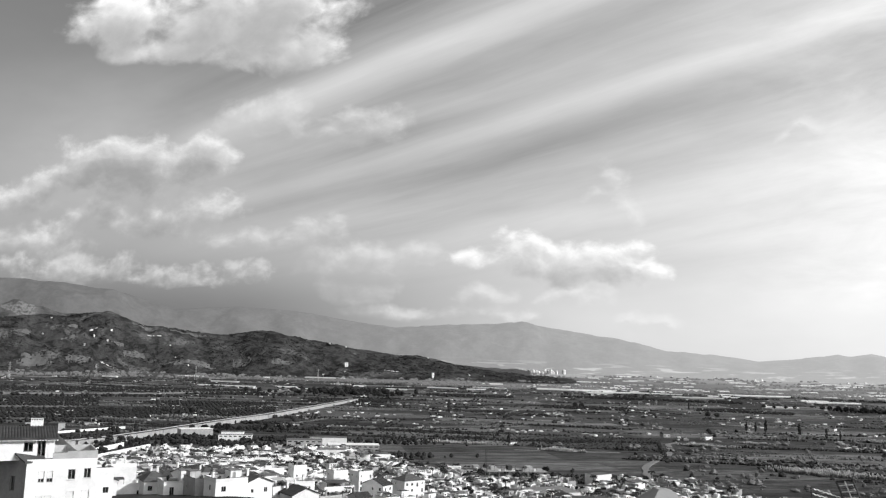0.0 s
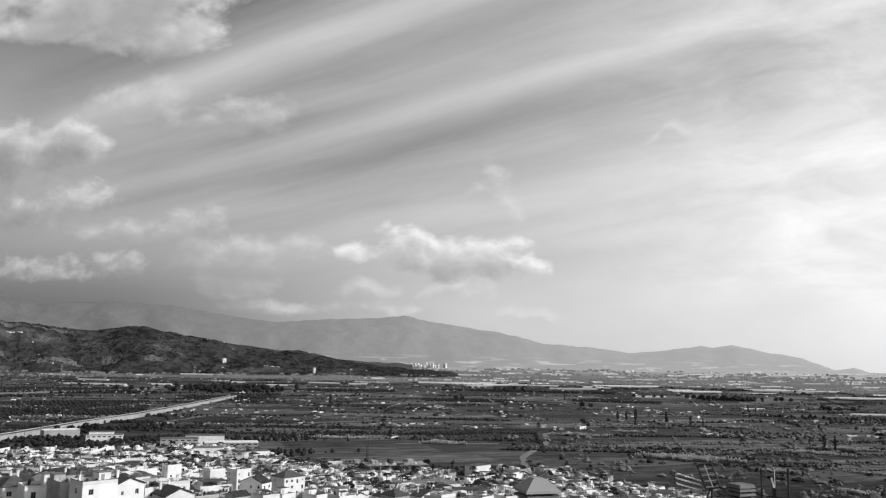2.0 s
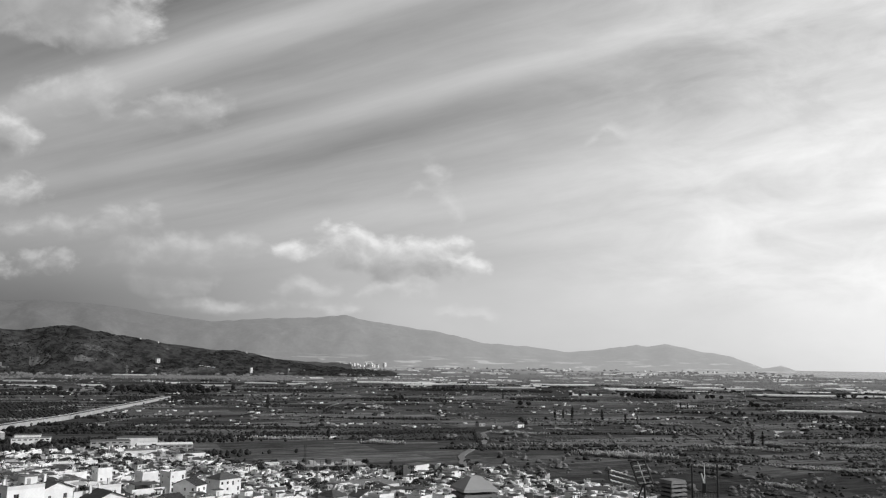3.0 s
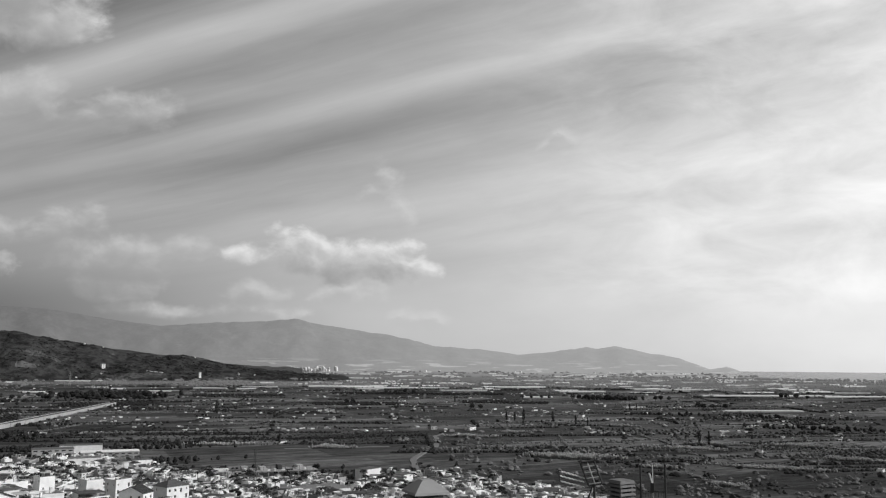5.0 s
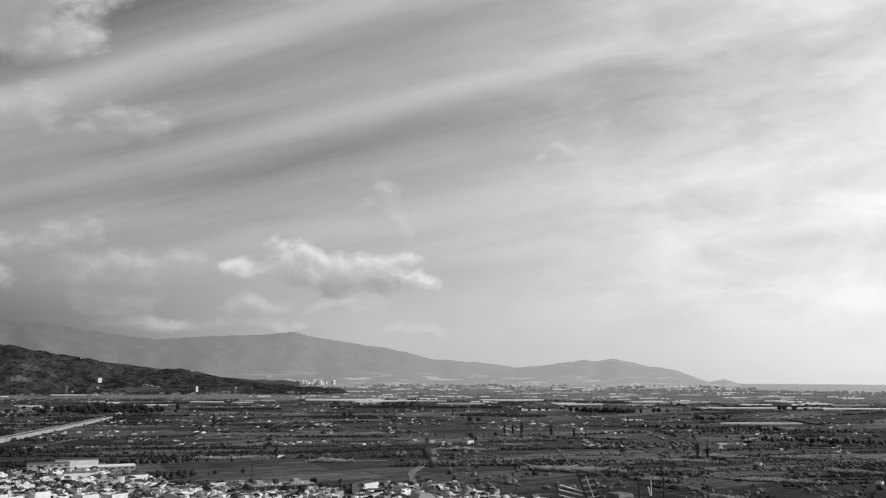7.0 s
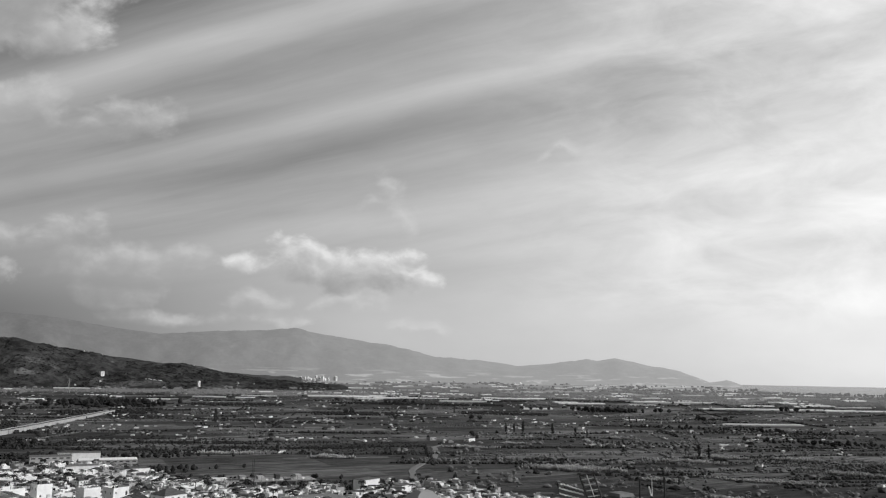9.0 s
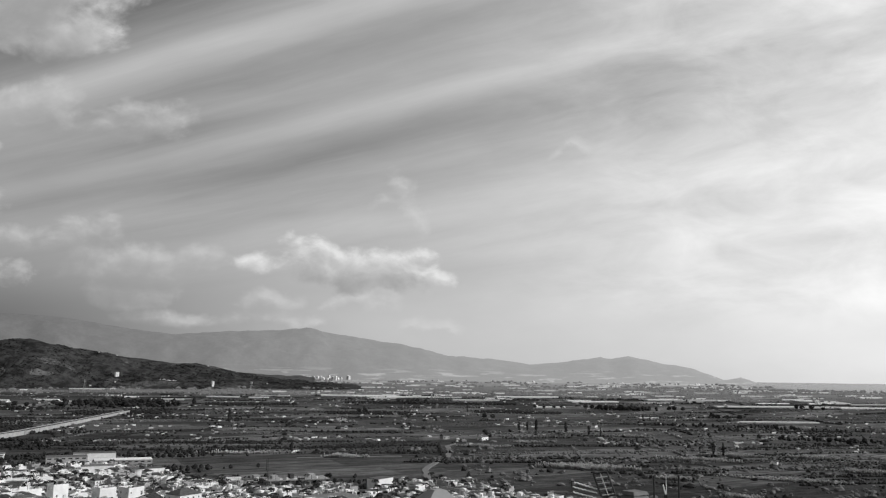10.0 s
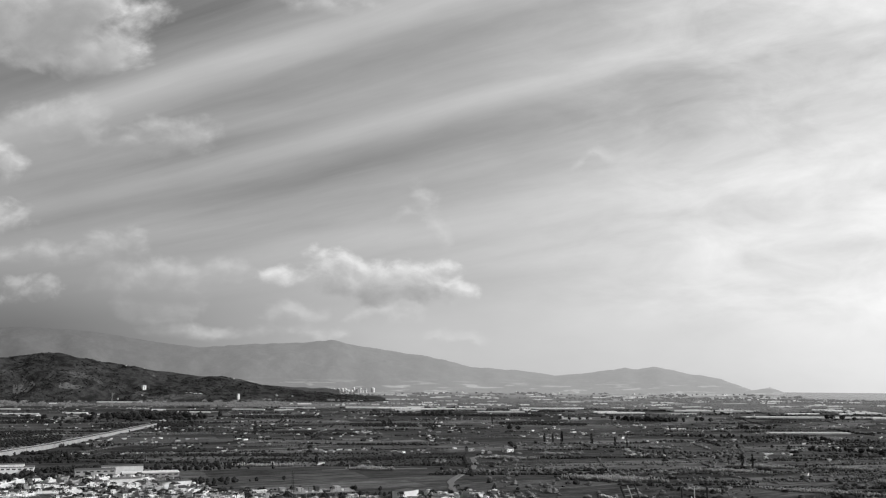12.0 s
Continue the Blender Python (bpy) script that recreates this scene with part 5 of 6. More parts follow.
def slab(name, b, d, w, dep, h, turn, mat, label, category, lift=0.0, roof=None, windows=0):
    """A long low building: walls, roof slab with an overhang, a row of windows."""
    p = at(b, d)
    w, dep, h = w * grow(d), dep * grow(d), h * grow(d)
    root = thing(name, pose(p.x, p.y, ground_z(p.x, p.y) + lift, 0, 0, turn), label, category)
    s, holes = Shape(), []
    if windows:
        step = w / windows
        holes = [(step * (i + 0.2), h - 2.4, step * 0.6, 1.3) for i in range(windows)]
    wall_face(s, (-w / 2, -dep / 2), (1, 0, 0), w, -3, h, holes)
    s.face(((w / 2, -dep / 2, -3), (w / 2, dep / 2, -3), (w / 2, dep / 2, h), (w / 2, -dep / 2, h)))
    s.face(((w / 2, dep / 2, -3), (-w / 2, dep / 2, -3), (-w / 2, dep / 2, h), (w / 2, dep / 2, h)))
    s.face(((-w / 2, dep / 2, -3), (-w / 2, -dep / 2, -3), (-w / 2, -dep / 2, h), (-w / 2, dep / 2, h)))
    part("wall", s, mat, root)
    for q in holes:
        part("window", joined_window(q[2], q[3]), WOODWORK, root, place=pose(-w / 2 + q[0], -dep / 2 + 0.14, q[1]))
    part("roof", Shape().box(-w / 2 - 0.3, -dep / 2 - 0.3, h, w / 2 + 0.3, dep / 2 + 0.3, h + 0.3), roof or DECK, root)
    return root


# known buildings, from the near slope down to the fields
house(-16.4, 232, 6.2, 8.5, top=-7.45, turn=66, roof="gable", seed=4, label="white gabled house with a dark tiled roof")
house(-18.6, 222, 6.5, 7.0, top=-7.75, turn=40, roof="gable", seed=9)
house(-20.9, 205, 7.5, 6.0, top=-6.95, turn=30, seed=12, hut=False)
house(-19.6, 190, 13.0, 5.0, top=-8.15, turn=28, seed=14, hut=False)
house(-22.0, 172, 5.0, 5.0, top=-7.1, turn=30, seed=15, hut=False)
house(-14.2, 240, 7.0, 7.0, top=-8.0, turn=30, seed=16, hut=False)
house(-11.6, 262, 9.0, 6.0, top=-7.25, turn=36, seed=18, hut=False)
house(-9.55, 268, 4.2, 5.0, top=-6.95, turn=30, seed=20, hut=False)
house(-13.4, 300, 6.0, 6.0, top=-6.95, turn=48, seed=21, hut=False)
house(-12.8, 214, 9.5, 7.0, top=-8.2, turn=40, seed=22, hut=False)
house(-9.6, 218, 8.0, 6.0, top=-8.05, turn=25, seed=24, hut=False)
house(-6.9, 300, 5.6, 5.5, top=-7.3, turn=34, seed=26, hut=False)
house(-5.3, 292, 5.8, 5.5, top=-7.35, turn=42, seed=28, hut=False)
house(-2.1, 285, 8.5, 7.0, top=-7.75, turn=40, roof="hip", seed=30)
house(-4.2, 262, 5.0, 8.0, top=-8.1, turn=60, roof="gable", seed=32)


def pergola_house():
    root = house(-7.0, 252, 9.5, 6.0, top=-8.35, turn=32, seed=34, hut=False, label="white house with a dark shaded roof pergola")
    p = at(-7.0, 252)
    h = EYE_Z + p.length * math.tan(radians(-8.35)) - ground_z(p.x, p.y)
    part("canopy", Shape().hull([(-5.4, -3.4, h + 2.5), (5.6, -3.4, h + 2.1), (5.6, 2.6, h + 2.4), (-5.4, 2.6, h + 2.8)], [(-5.4, -3.4, h + 2.7), (5.6, -3.4, h + 2.3), (5.6, 2.6, h + 2.6), (-5.4, 2.6, h + 3.0)]), TILE, root, "dark pergola roof")
    for x in (-5.2, -2.0, 1.6, 5.3):
        part("post", Shape().tube((x, -3.2, h - 0.2), (x, -3.2, h + 2.3), 0.12), BLACK, root)
    part("back_wall", Shape().box(-5.2, 2.2, h - 0.2, 5.3, 2.4, h + 2.5), DULL, root)
    part("end_wall", Shape().box(-5.3, -3.0, h - 0.2, -5.1, 2.2, h + 2.5), WHITE, root)


pergola_house()
slab("school_building", -9.2, 590, 24, 12, 5.6, 12, DULL, "grey rendered building with small upper windows", "building", windows=6)
slab("warehouse", -5.9, 572, 34, 14, 4.4, 8, DULL, "long low grey warehouse with a flat roof", "building", windows=9, roof=WHITE)
slab("warehouse", -7.6, 606, 26, 10, 5.8, 8, WHITE, "long pale warehouse behind the grey building", "building")
slab("restaurant", -13.7, 640, 24, 12, 4.0, 10, WHITE, "wide white building with a shaded window band", "building", windows=7)
slab("restaurant_upper_floor", -13.9, 642, 16, 8, 5.8, 10, WHITE, "white upper block on the wide building", "building")
slab("shed", -16.3, 668, 24, 12, 5.6, 30, DULL, "plain grey shed with a pale flat roof", "shed", roof=WHITE)
slab("walled_hall", -7.4, 528, 17, 8, 5.6, 14, WHITE, "long white hall with a plain bright wall", "building")
slab("low_hall", -4.4, 515, 17, 9, 4.8, 22, WHITE, "white flat-roofed hall at the town edge", "building")
slab("long_shed", -12.2, 470, 38, 9, 4.2, 14, WHITE, "long low shed with a bright white roof", "shed", roof=WHITE)
slab("white_hall", 10.6, 425, 12, 7, 7.6, 40, WHITE, "white hall with a blank sunlit wall", "building")
slab("white_hall", 13.0, 415, 8, 6, 6.0, 40, WHITE, "small white hall with a blank sunlit wall", "building")
slab("market_hall", 6.6, 362, 34, 16, 3.6, 24, WHITE, "wide low hall with a flat grey roof", "building")
slab("pavilion", -25.7, 745, 9, 6, 7.6, 24, WHITE, "white pavilion with a dark window band", "building", windows=5)
slab("pavilion_annex", -24.3, 720, 5, 6, 5.4, 24, DULL, "small pale annex beside the pavilion", "building")


def wall_run(b0, d0, b1, d1, h, label):
    p, q = at(b0, d0), at(b1, d1)
    run = (q - p).length
    ang = math.degrees(math.atan2(q.y - p.y, q.x - p.x))
    root = thing("boundary_wall", pose(p.x, p.y, ground_z(p.x, p.y), 0, 0, ang), label, "wall", "boundary walls")
    part("wall", Shape().box(0, -0.15, -3, run, 0.15, h), WHITE, root)
    part("coping", Shape().box(-0.05, -0.22, h, run + 0.05, 0.22, h + 0.12), WHITE, root)
    for i in range(int(run / 12) + 1):
        part("pier", Shape().box(12 * i - 0.2, -0.24, -3, 12 * i + 0.2, 0.24, h + 0.3), WHITE, root)


wall_run(-24.4, 470, -19.0, 560, 5.0, "long white boundary wall round a yard")
wall_run(-25.5, 500, -20.6, 590, 4.5, "long white boundary wall behind a yard")
wall_run(-24.6, 690, -20.6, 735, 2.6, "white boundary wall beside the fields")
wall_run(-3.2, 455, -0.9, 468, 6.0, "white yard wall with palms before it")


def building_site():
    """A concrete frame half built at the town's edge, with a lift mast beside it."""
    p = at(4.2, 462)
    root = thing("building_site", pose(p.x, p.y, ground_z(p.x, p.y), 0, 0, 8) @ Matrix.Scale(1.7, 4), "unfinished concrete building frame at the town edge", "building")
    rnd = random.Random(8)
    for k, (w0, w1, z) in enumerate(((-30, 30, 0.3), (-29, 22, 3.2))):
        part("floor_slab", Shape().box(w0, -7, z, w1, 7, z + 0.35), CONCRETE, root)
    for i in range(11):
        x = -28 + 5 * i
        for y in (-6.3, 0, 6.3):
            if x < 22:
                part("column", Shape().box(x, y - 0.2, 0.65, x + 0.4, y + 0.2, 3.2), CONCRETE, root)
    for x0, x1, z1, mat in ((-28, -21, 4.6, WHITE), (-15, -12, 5.4, DULL), (-6, -3, 5.0, DULL), (3, 5, 5.6, TILE), (13, 16, 5.2, DULL)):
        part("block_wall", Shape().box(x0, -1, 3.55, x1, 5, z1), mat, root)
    for i in range(16):
        x, y = rnd.uniform(-27, 20), rnd.uniform(-6, -2)
        part("rubble", Shape().box(x, y, 3.55, x + rnd.uniform(0.5, 2.4), y + rnd.uniform(0.5, 1.5), 3.55 + rnd.uniform(0.4, 1.6)), rnd.choice((WHITE, DULL, CONCRETE)), root)
    for i in range(14):
        x = -27 + 3.6 * i
        part("prop", Shape().tube((x, -6.8, 3.4), (x + rnd.uniform(-0.2, 0.2), -6.8, 5.0 + rnd.uniform(0, 1.2)), 0.09, 0.09, 5), BLACK, root)
        if i % 3 == 0:
            part("formwork", Shape().box(x, -6.9, 3.6, x + rnd.uniform(2, 5), -6.7, 3.6 + rnd.uniform(0.6, 1.5)), BLACK if i % 2 else DULL, root)
    q = at(3.1, 452)
    mast = thing("lattice_mast", pose(q.x, q.y, ground_z(q.x, q.y)) @ Matrix.Scale(1.4, 4), "tall dark lattice mast beside the building site", "mast")
    for x, y in ((-0.5, -0.5), (0.5, -0.5), (0.5, 0.5), (-0.5, 0.5)):
        part("leg", Shape().tube((x, y, -0.5), (x, y, 17), 0.12, 0.1, 5), BLACK, mast)
    for k in range(16):
        part("brace", Shape().tube((-0.5, -0.5, k), (0.5, -0.5, k + 1.05), 0.06, 0.06, 4).tube((-0.5, 0.5, k + 1.05), (-0.5, -0.5, k), 0.06, 0.06, 4), BLACK, mast)


building_site()

EDGE = ((-34, 440), (-28, 440), (-24, 455), (-18.5, 555), (-12, 562), (-7, 562), (-4, 508), (-1, 472), (3, 420), (8, 424), (12, 446), (16, 455), (18.5, 440), (20, 405), (22, 390), (24, 376), (26, 362), (27.5, 0))
TAKEN = ((-26, 118, 22), (-20, 205, 22), (-16.5, 230, 12), (-11, 262, 14), (-7, 275, 22), (-3, 275, 14), (-12.5, 216, 10), (-9.6, 218, 9), (-9.2, 590, 20), (-5.9, 572, 20), (-7.4, 528, 12), (-4.4, 515, 12),
         (-12.2, 470, 14), (-9.5, 465, 8), (10.6, 420, 9), (13, 412, 8), (6.6, 362, 16), (4.3, 362, 12), (8.9, 362, 12), (-14, 640, 20), (-24, 490, 18), (-21, 540, 18), (-2, 462, 12), (-13.4, 300, 8))


def plain_house(s, p, turn, w, dep, h, rnd, kind):
    """One of the many houses behind: walls, terrace or tiles, hut, chimneys and dark openings, added to a joined mesh."""
    z = ground_z(p.x, p.y)
    c, q = math.cos(radians(turn)), math.sin(radians(turn))

    def box(x0, y0, z0, x1, y1, z1, mat):
        ring = [(p.x + c * x - q * y, p.y + q * x + c * y) for x, y in ((x0, y0), (x1, y0), (x1, y1), (x0, y1))]
        s.hull([(*r, z + z0) for r in ring], [(*r, z + z1) for r in ring], mat, False)

    wall = 1 if rnd.random() < 0.32 else 0
    x0, y0 = -w / 2, -dep / 2
    if kind == "flat":
        box(x0 + 0.2, y0 + 0.2, -4, -x0 - 0.2, -y0 - 0.2, h, 2)
        for a in ((x0, y0, -x0, y0 + 0.2), (x0, -y0 - 0.2, -x0, -y0), (x0, y0 + 0.2, x0 + 0.2, -y0 - 0.2), (-x0 - 0.2, y0 + 0.2, -x0, -y0 - 0.2)):
            box(a[0], a[1], -4, a[2], a[3], h + 0.9, wall)
        if rnd.random() < 0.75:
            hw, hd, hx, hy = rnd.uniform(2, 4), rnd.uniform(2, 3.5), rnd.uniform(x0 + 0.3, 0), rnd.uniform(-1, 1)
            box(hx, hy, h, hx + hw, hy + hd, h + 2.5, wall)
            box(hx + 0.4, hy - 0.05, h, hx + 1.2, hy, h + 1.9, 4)
    else:
        box(x0, y0, -4, -x0, -y0, h, wall)
        ring = [(p.x + c * x - q * y, p.y + q * x + c * y) for x, y in ((x0 - 0.3, y0 - 0.3), (-x0 + 0.3, y0 - 0.3), (-x0 + 0.3, -y0 + 0.3), (x0 - 0.3, -y0 + 0.3))]
        k = 0.0 if kind == "gable" else w * 0.3
        top = [(p.x + c * x - q * y, p.y + q * x + c * y) for x, y in ((x0 - 0.3 + k, -0.05), (-x0 + 0.3 - k, -0.05), (-x0 + 0.3 - k, 0.05), (x0 - 0.3 + k, 0.05))]
        s.hull([(*r, z + h) for r in ring], [(*r, z + h + dep * 0.22) for r in top], 3)
    if kind == "flat":
        a, c = rnd.uniform(x0 + 0.4, 0), rnd.uniform(y0 + 0.4, 0)
        if rnd.random() < 0.5:
            box(a, c, h + 2.0, a + 3.2, c + 2.4, h + 2.12, 3)
            box(a, c, h, a + 0.12, c + 0.12, h + 2.0, 4)
            box(a + 3.0, c, h, a + 3.12, c + 0.12, h + 2.0, 4)
        k = rnd.uniform(-1.5, 1.5)
        box(k, y0 + 0.2, h, k + 0.2, -y0 - 0.2, h + rnd.uniform(0.9, 1.3), wall)
    for i in range(rnd.randrange(0, 3)):
        x, y, k = rnd.uniform(x0 + 0.5, -x0 - 0.9), rnd.uniform(y0 + 0.5, -y0 - 0.9), rnd.uniform(1.4, 2.6)
        box(x, y, h - 0.3, x + 0.6, y + 0.6, h + k, wall)
        box(x - 0.1, y - 0.1, h + k, x + 0.7, y + 0.7, h + k + 0.12, 1)
    for k in range(max(1, int(h / 2.9))):
        for i in range(max(1, int(w / 3))):
            if rnd.random() < 0.75:
                x, ww, hh = x0 + 3 * i + rnd.uniform(0.5, 1.5), rnd.uniform(0.8, 1.3), rnd.choice((1.2, 1.3, 2.0))
                box(x, y0 - 0.04, h - 0.7 - 2.9 * k - hh, x + ww, y0, h - 0.7 - 2.9 * k, 4)
        for i in range(max(1, int(dep / 4))):
            if rnd.random() < 0.6:
                y = y0 + 4 * i + rnd.uniform(0.5, 1.8)
                box(x0 - 0.04, y, h - 2.1 - 2.9 * k, x0, y + 1.0, h - 0.8 - 2.9 * k, 4)


def town():
    rnd = random.Random(41)
    taken = [(at(b, d), r * 1.45) for b, d, r in TAKEN]
    ax, ay = way(125), way(35)
    lots = []
    for i in range(-110, 112):
        for j in range(-10, 120):
            p = ax * (i * 10.2 + rnd.uniform(-0.8, 0.8)) + ay * (j * 12.6 + (4.0 if j % 2 else 0) + rnd.uniform(-0.8, 0.8))
            d, b = p.length, math.degrees(math.atan2(p.x, p.y))
            skip, seed = rnd.random(), rnd.randrange(1000)
            if not (-33 < b < 27 and (215 if b < -9 else 330) < d < reach(along(EDGE, b))) or skip < 0.22:
                continue
            if any((p - q).length < r for q, r in taken):
                continue
            kind = rnd.choice(("flat", "flat", "flat", "flat", "flat", "gable", "hip"))
            h, w, dep = rnd.choice((3.4, 3.8, 6.0, 6.4, 6.8)), rnd.uniform(6.0, 9.6), rnd.uniform(7.0, 10.0)
            if b < -8 and d < 560:
                h = min(h, 3.8)
            if math.degrees(math.atan2(ground_z(p.x, p.y) + h + 2.5 - EYE_Z, d)) < -9.0:
                continue
            lots.append((d, b, p, kind, h, w, dep, seed))
    lots.sort(key=lambda q: q[0])
    rest = Shape()
    for n, (d, b, p, kind, h, w, dep, seed) in enumerate(lots):
        turn = 35 + (90 if kind == "gable" and seed % 2 else 0) + seed % 11 - 5
        if n < 185:
            house(b, float(np.interp(d, TRUE, SIGHT)), w, dep, h, turn=turn, roof=kind, hut=seed % 10 < 7, wall=DULL if seed % 4 == 0 else WHITE, seed=seed)
        else:
            plain_house(rest, p, turn, w, dep, h, random.Random(seed), kind)
    tagged(new("town_houses", rest.mesh("town_houses", WHITE, DULL, DECK, TILE, DARK)), "dense white houses with roof terraces at the town edge", "houses", kind="stuff")
    # palms and dark garden trees between the houses
    for k in range(90):
        b = rnd.uniform(-13, 19)
        d = along(EDGE, b) * rnd.uniform(0.72, 1.03)
        tree("palm", rnd.randrange(30), at(b, d), rnd.uniform(0.9, 1.45), "tall palm tree between white houses", "palms of the town")
    for b, d in ((-3.0, 452), (-2.6, 456), (-1.7, 458), (-1.2, 462), (-0.2, 470), (0.2, 462), (0.6, 455), (1.0, 460), (7.8, 428), (8.4, 431), (9.0, 436)):
        tree("palm", rnd.randrange(30), at(b, d), rnd.uniform(0.9, 1.2), "tall palm tree at the town edge", "palms of the town")
    for k in range(190):
        b = rnd.uniform(-24, 20)
        d = along(EDGE, b) * rnd.uniform(0.70, 1.04)
        tree("round", rnd.randrange(30), at(b, d), rnd.uniform(0.8, 1.4), "dark leafy garden tree between white houses", "garden trees of the town")
    for k in range(26):
        p = at(rnd.gauss(-22.5, 1.2) if k < 12 else rnd.gauss(-21.0, 1.5), rnd.uniform(480, 560) if k < 12 else rnd.uniform(585, 640))
        tree("round", rnd.randrange(30), p, rnd.uniform(0.8, 1.2), "dark leafy tree in a walled yard", "garden trees of the town")
    return len(lots)


town()


# ---- pylons and poles on the plain ----
def pole(b, d, h, label="slim dark lamp pole beside the road"):
    p = at(b, d)
    root = thing("lamp_pole", pose(p.x, p.y, ground_z(p.x, p.y)), label, "pole", "poles on the plain")
    part("shaft", Shape().tube((0, 0, -0.5), (0, 0, h), 0.16, 0.1, 6), DULL, root)
    part("arm", Shape().tube((0, 0, h), (1.4, 0, h + 0.2), 0.07, 0.05, 5), DULL, root)
    part("lamp_head", Shape().box(1.2, -0.12, h + 0.15, 1.9, 0.12, h + 0.3), BLACK, root)


for b, d, h in ((-25.4, 610, 20), (-23.2, 640, 20), (-26.9, 600, 14), (-20.1, 660, 10), (-18.6, 1000, 14), (-17.4, 1060, 14), (-21.8, 1000, 14), (-23.4, 1010, 14), (-24.3, 990, 14), (-15.5, 1180, 14), (-6.2, 700, 10), (-0.3, 700, 12)):
    pole(b, d, h)
for b, d in ((-22.6, 2300), (-16.5, 2250), (-8.5, 2350), (1.8, 2300), (-27.5, 2200)):
    p = at(b, d)
    root = thing("pylon", pose(p.x, p.y, ground_z(p.x, p.y)), "slender steel lattice pylon on the plain", "pylon", "pylons on the plain")
    for x, y in ((-3, -3), (3, -3), (3, 3), (-3, 3)):
        part("leg", Shape().tube((x, y, -1), (x * 0.12, y * 0.12, 44), 0.35, 0.2, 4), DULL, root)
    for z in (30, 36, 41):
        part("crossarm", Shape().tube((-6, 0, z), (6, 0, z), 0.3, 0.3, 4), DULL, root)


# ---- the neighbouring roof just below the lookout ----
ROOF_Z = 93.0


def roof_block():
    p = at(21, 13)
    root = thing("neighbour_house", pose(p.x, p.y, 80, 0, 0, -21), "white neighbouring house with a flat grey roof", "house")
    z = ROOF_Z - 80
    part("wall", Shape().box(-5.2, -3.6, -2, 5.2, 3.6, z - 0.2), WHITE, root)
    part("roof_deck", Shape().box(-5.3, -3.7, z - 0.2, 5.3, 3.7, z), DECK, root)


roof_block()


def louvre_chimney(b, d, top, w, slats, hat, turn):
    """A rendered flue with a stack of sloped concrete louvres, under a flat slab or a blunt pyramid."""
    p = at(b, d)
    root = thing("chimney", pose(p.x, p.y, ROOF_Z, 0, 0, turn), "grey louvred concrete chimney with a %s cap" % ("blunt pyramid" if hat else "flat"), "chimney", "chimneys on the near roof")
    h = top - ROOF_Z
    sq = lambda k, z: [(-k, -k, z), (k, -k, z), (k, k, z), (-k, k, z)]
    cap_h = 0.17 if hat else 0.05
    gap = 0.085 if hat else 0.066
    foot = h - cap_h - gap * slats
    part("flue", Shape().hull(sq(w * 0.36, 0), sq(w * 0.36, foot)), LOUVRE, root)
    part("core", Shape().hull(sq(w * 0.27, foot), sq(w * 0.27, h - cap_h)), BLACK, root)
    if hat:
        part("cap", Shape().hull(sq(w * 0.52, h - cap_h), sq(w * 0.5, h - cap_h + 0.03)).hull(sq(w * 0.5, h - cap_h + 0.03), sq(w * 0.16, h)), DULL, root)
    else:
        part("cap", Shape().hull(sq(w * 0.5, h - cap_h), sq(w * 0.42, h)), LOUVRE, root)
    for i in range(slats):
        z = foot + gap * i
        part("slat", Shape().hull(sq(w * 0.5, z + 0.015), sq(w * 0.46, z + 0.05)), LOUVRE, root)
    for x in (-1, 1):
        for y in (-1, 1):
            part("corner_post", Shape().box(x * w * 0.33 - 0.02, y * w * 0.33 - 0.02, foot, x * w * 0.33 + 0.02, y * w * 0.33 + 0.02, h - cap_h), LOUVRE, root)


louvre_chimney(14.72, 11.0, 94.53, 0.47, 3, True, 8)
louvre_chimney(27.68, 14.0, 94.19, 0.33, 7, False, 15)


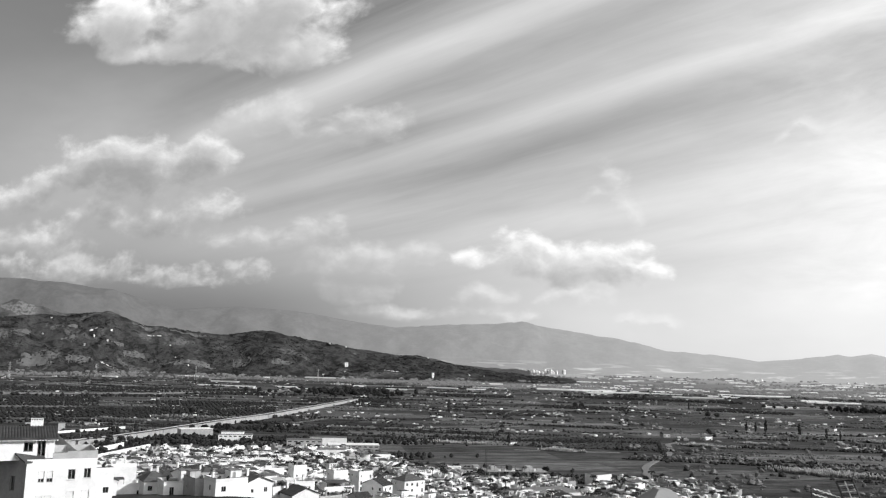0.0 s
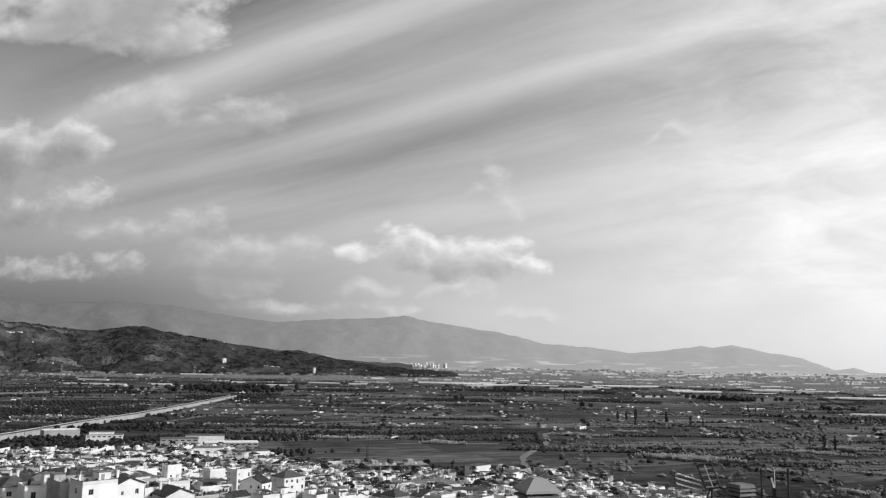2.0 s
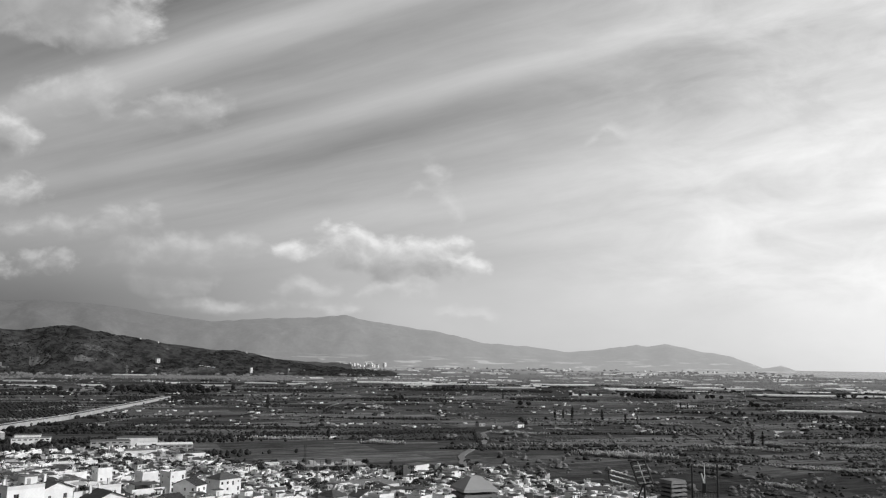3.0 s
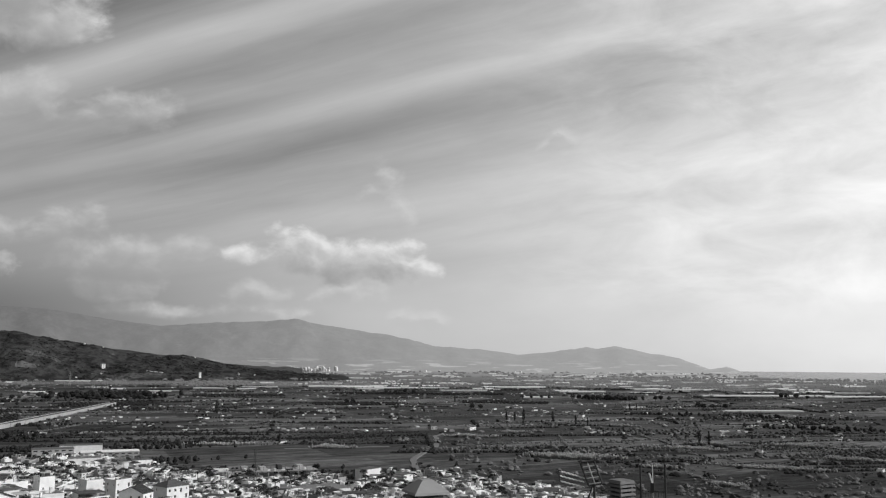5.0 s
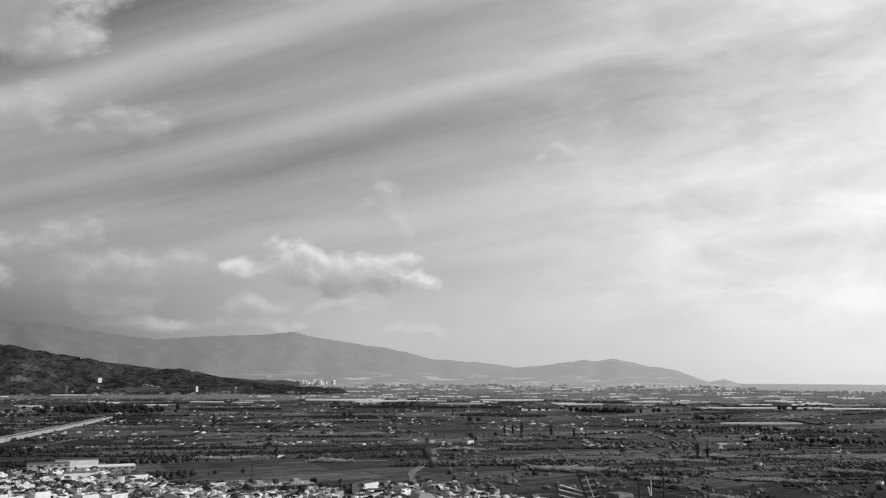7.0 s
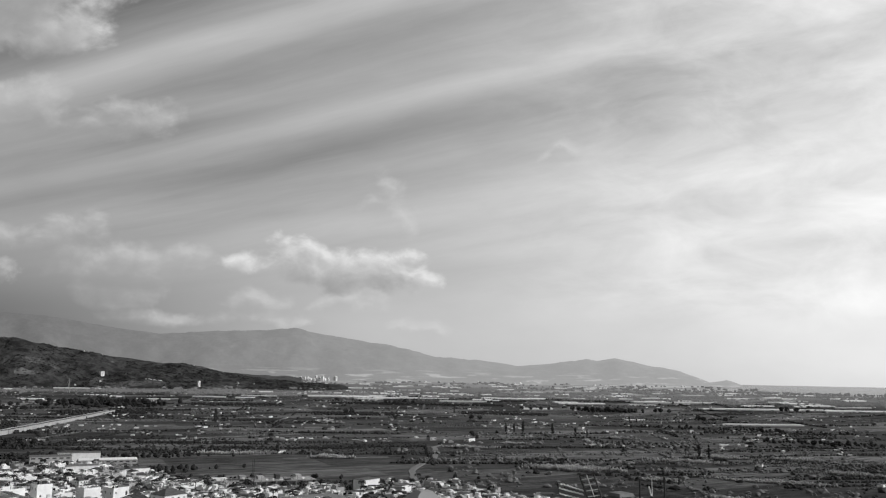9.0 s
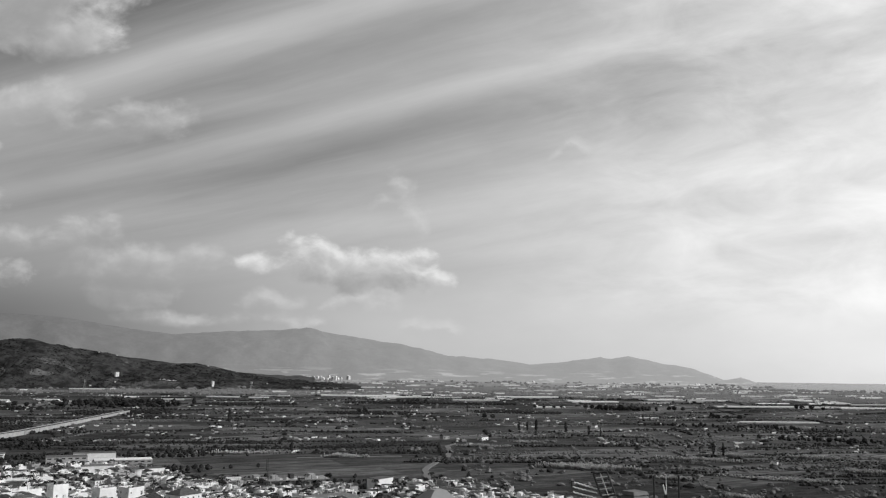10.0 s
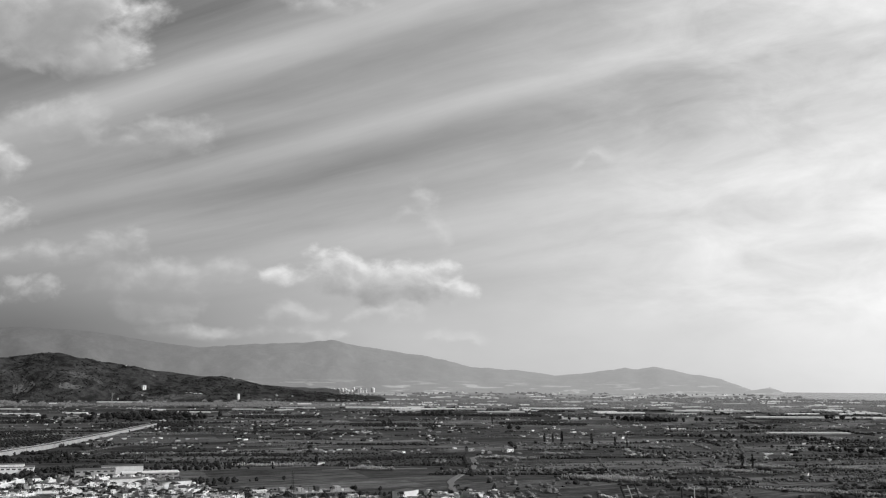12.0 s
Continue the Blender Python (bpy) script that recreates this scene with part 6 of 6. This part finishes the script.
def antenna():
    """A corner-reflector aerial: two grid panels on a pole, one facing the lookout, one seen edge on."""
    d = 12.0
    p = at(25.95, d)
    root = thing("tv_antenna", pose(p.x, p.y, ROOF_Z, 0, 0, -25.95), "old television aerial with two wire grid panels", "antenna")
    part("pole", Shape().tube((0.02, 0.06, 0), (0.0, 0.06, 1.45), 0.018, 0.018, 8), BLACK, root)
    part("strut", Shape().tube((-0.15, 0.06, 1.0), (0.0, 0.05, 1.4), 0.012, 0.012, 6), BLACK, root)
    # facing panel: leaning frame, pale spine and cross bars
    c = Vector((-0.035, 0, 1.52))
    up, right = Vector((-0.055, 0.02, 0.15)), Vector((0.095, 0, 0.016))
    part("panel_frame", Shape().tube(c + up - right, c - up - right, 0.014, 0.014, 6).tube(c + up + right, c - up + right, 0.014, 0.014, 6)
         .tube(c + up - right, c + up + right, 0.011, 0.011, 6).tube(c - up - right, c - up + right, 0.011, 0.011, 6), BLACK, root)
    part("spine", Shape().tube(c + up * 1.02, c - up * 1.02, 0.009, 0.009, 6), STEEL, root, "pale aluminium spine")
    for i in range(8):
        m = c + up * (0.88 - 0.25 * i)
        part("crossbar", Shape().tube(m - right, m + right, 0.006, 0.006, 6), STEEL if i % 2 else BLACK, root)
    # slanting panel: dark end post and three pale zigzag rods
    a0, a1 = Vector((-0.475, -0.12, 1.56)), Vector((-0.135, 0.0, 1.47))
    drop = Vector((0.0, 0.0, -0.14))
    part("end_post", Shape().tube(a0 + Vector((-0.005, 0, 0.01)), a0 + drop * 1.1 + Vector((0.01, 0, 0)), 0.010, 0.010, 6), BLACK, root)
    part("top_rod", Shape().tube(a0, a0.lerp(a1, 0.1) + Vector((0, 0, 0.01)), 0.01, 0.01, 6), BLACK, root)
    for k in range(3):
        s = Shape()
        for i in range(14):
            q0, q1 = a0.lerp(a1 + drop * (0.12 if k == 0 else -0.0), i / 14) + drop * (0.5 * k), a0.lerp(a1 + drop * (0.12 if k == 0 else 0.0), (i + 1) / 14) + drop * (0.5 * k)
            flip = 0.008 * (1 if i % 2 else -1)
            s.tube(q0 + Vector((0, 0, flip)), q1 - Vector((0, 0, flip)), 0.007, 0.007, 5)
        part("zigzag_rod", s, STEEL, root)
    part("clamp", Shape().box(-0.02, 0.02, 1.36, 0.06, 0.1, 1.44), BLACK, root)


antenna()


def mast_frame():
    """Two dark poles of a rooftop frame with thin cross rails and a small aerial between them."""
    d = 13.0
    a = at(28.95, d)
    root = thing("roof_frame", pose(a.x, a.y, ROOF_Z, 0, 0, -29.7), "dark metal rooftop frame with two upright poles", "frame")
    for x, h in ((0.0, 1.53), (0.355, 1.56)):
        post = part("pole", Shape().tube((x, 0, 0), (x, 0, h), 0.017, 0.015, 8), BLACK, root)
        part("pole_cap", Shape().tube((x, 0, h), (x, 0, h + 0.02), 0.028, 0.01, 8), BLACK, post)
    for z in (1.17, 0.9, 0.6):
        part("rail", Shape().tube((0, 0, z), (0.355, 0, z), 0.008, 0.008, 6), BLACK, root)
    for i in range(9):
        x = 0.03 + 0.037 * i
        part("bar", Shape().tube((x, 0, 0.6), (x, 0, 1.17), 0.004, 0.004, 5), BLACK, root)
    part("thin_pole", Shape().tube((0.185, 0.05, 0), (0.175, 0.05, 1.55), 0.007, 0.006, 6), STEEL, root, "thin pale rod")
    part("rod", Shape().tube((0.13, 0.0, 1.43), (0.17, 0.0, 1.27), 0.011, 0.011, 6), STEEL, root, "short pale slanting rod")
    part("bracket", Shape().box(0.14, -0.02, 1.15, 0.19, 0.02, 1.29), BLACK, root)


mast_frame()
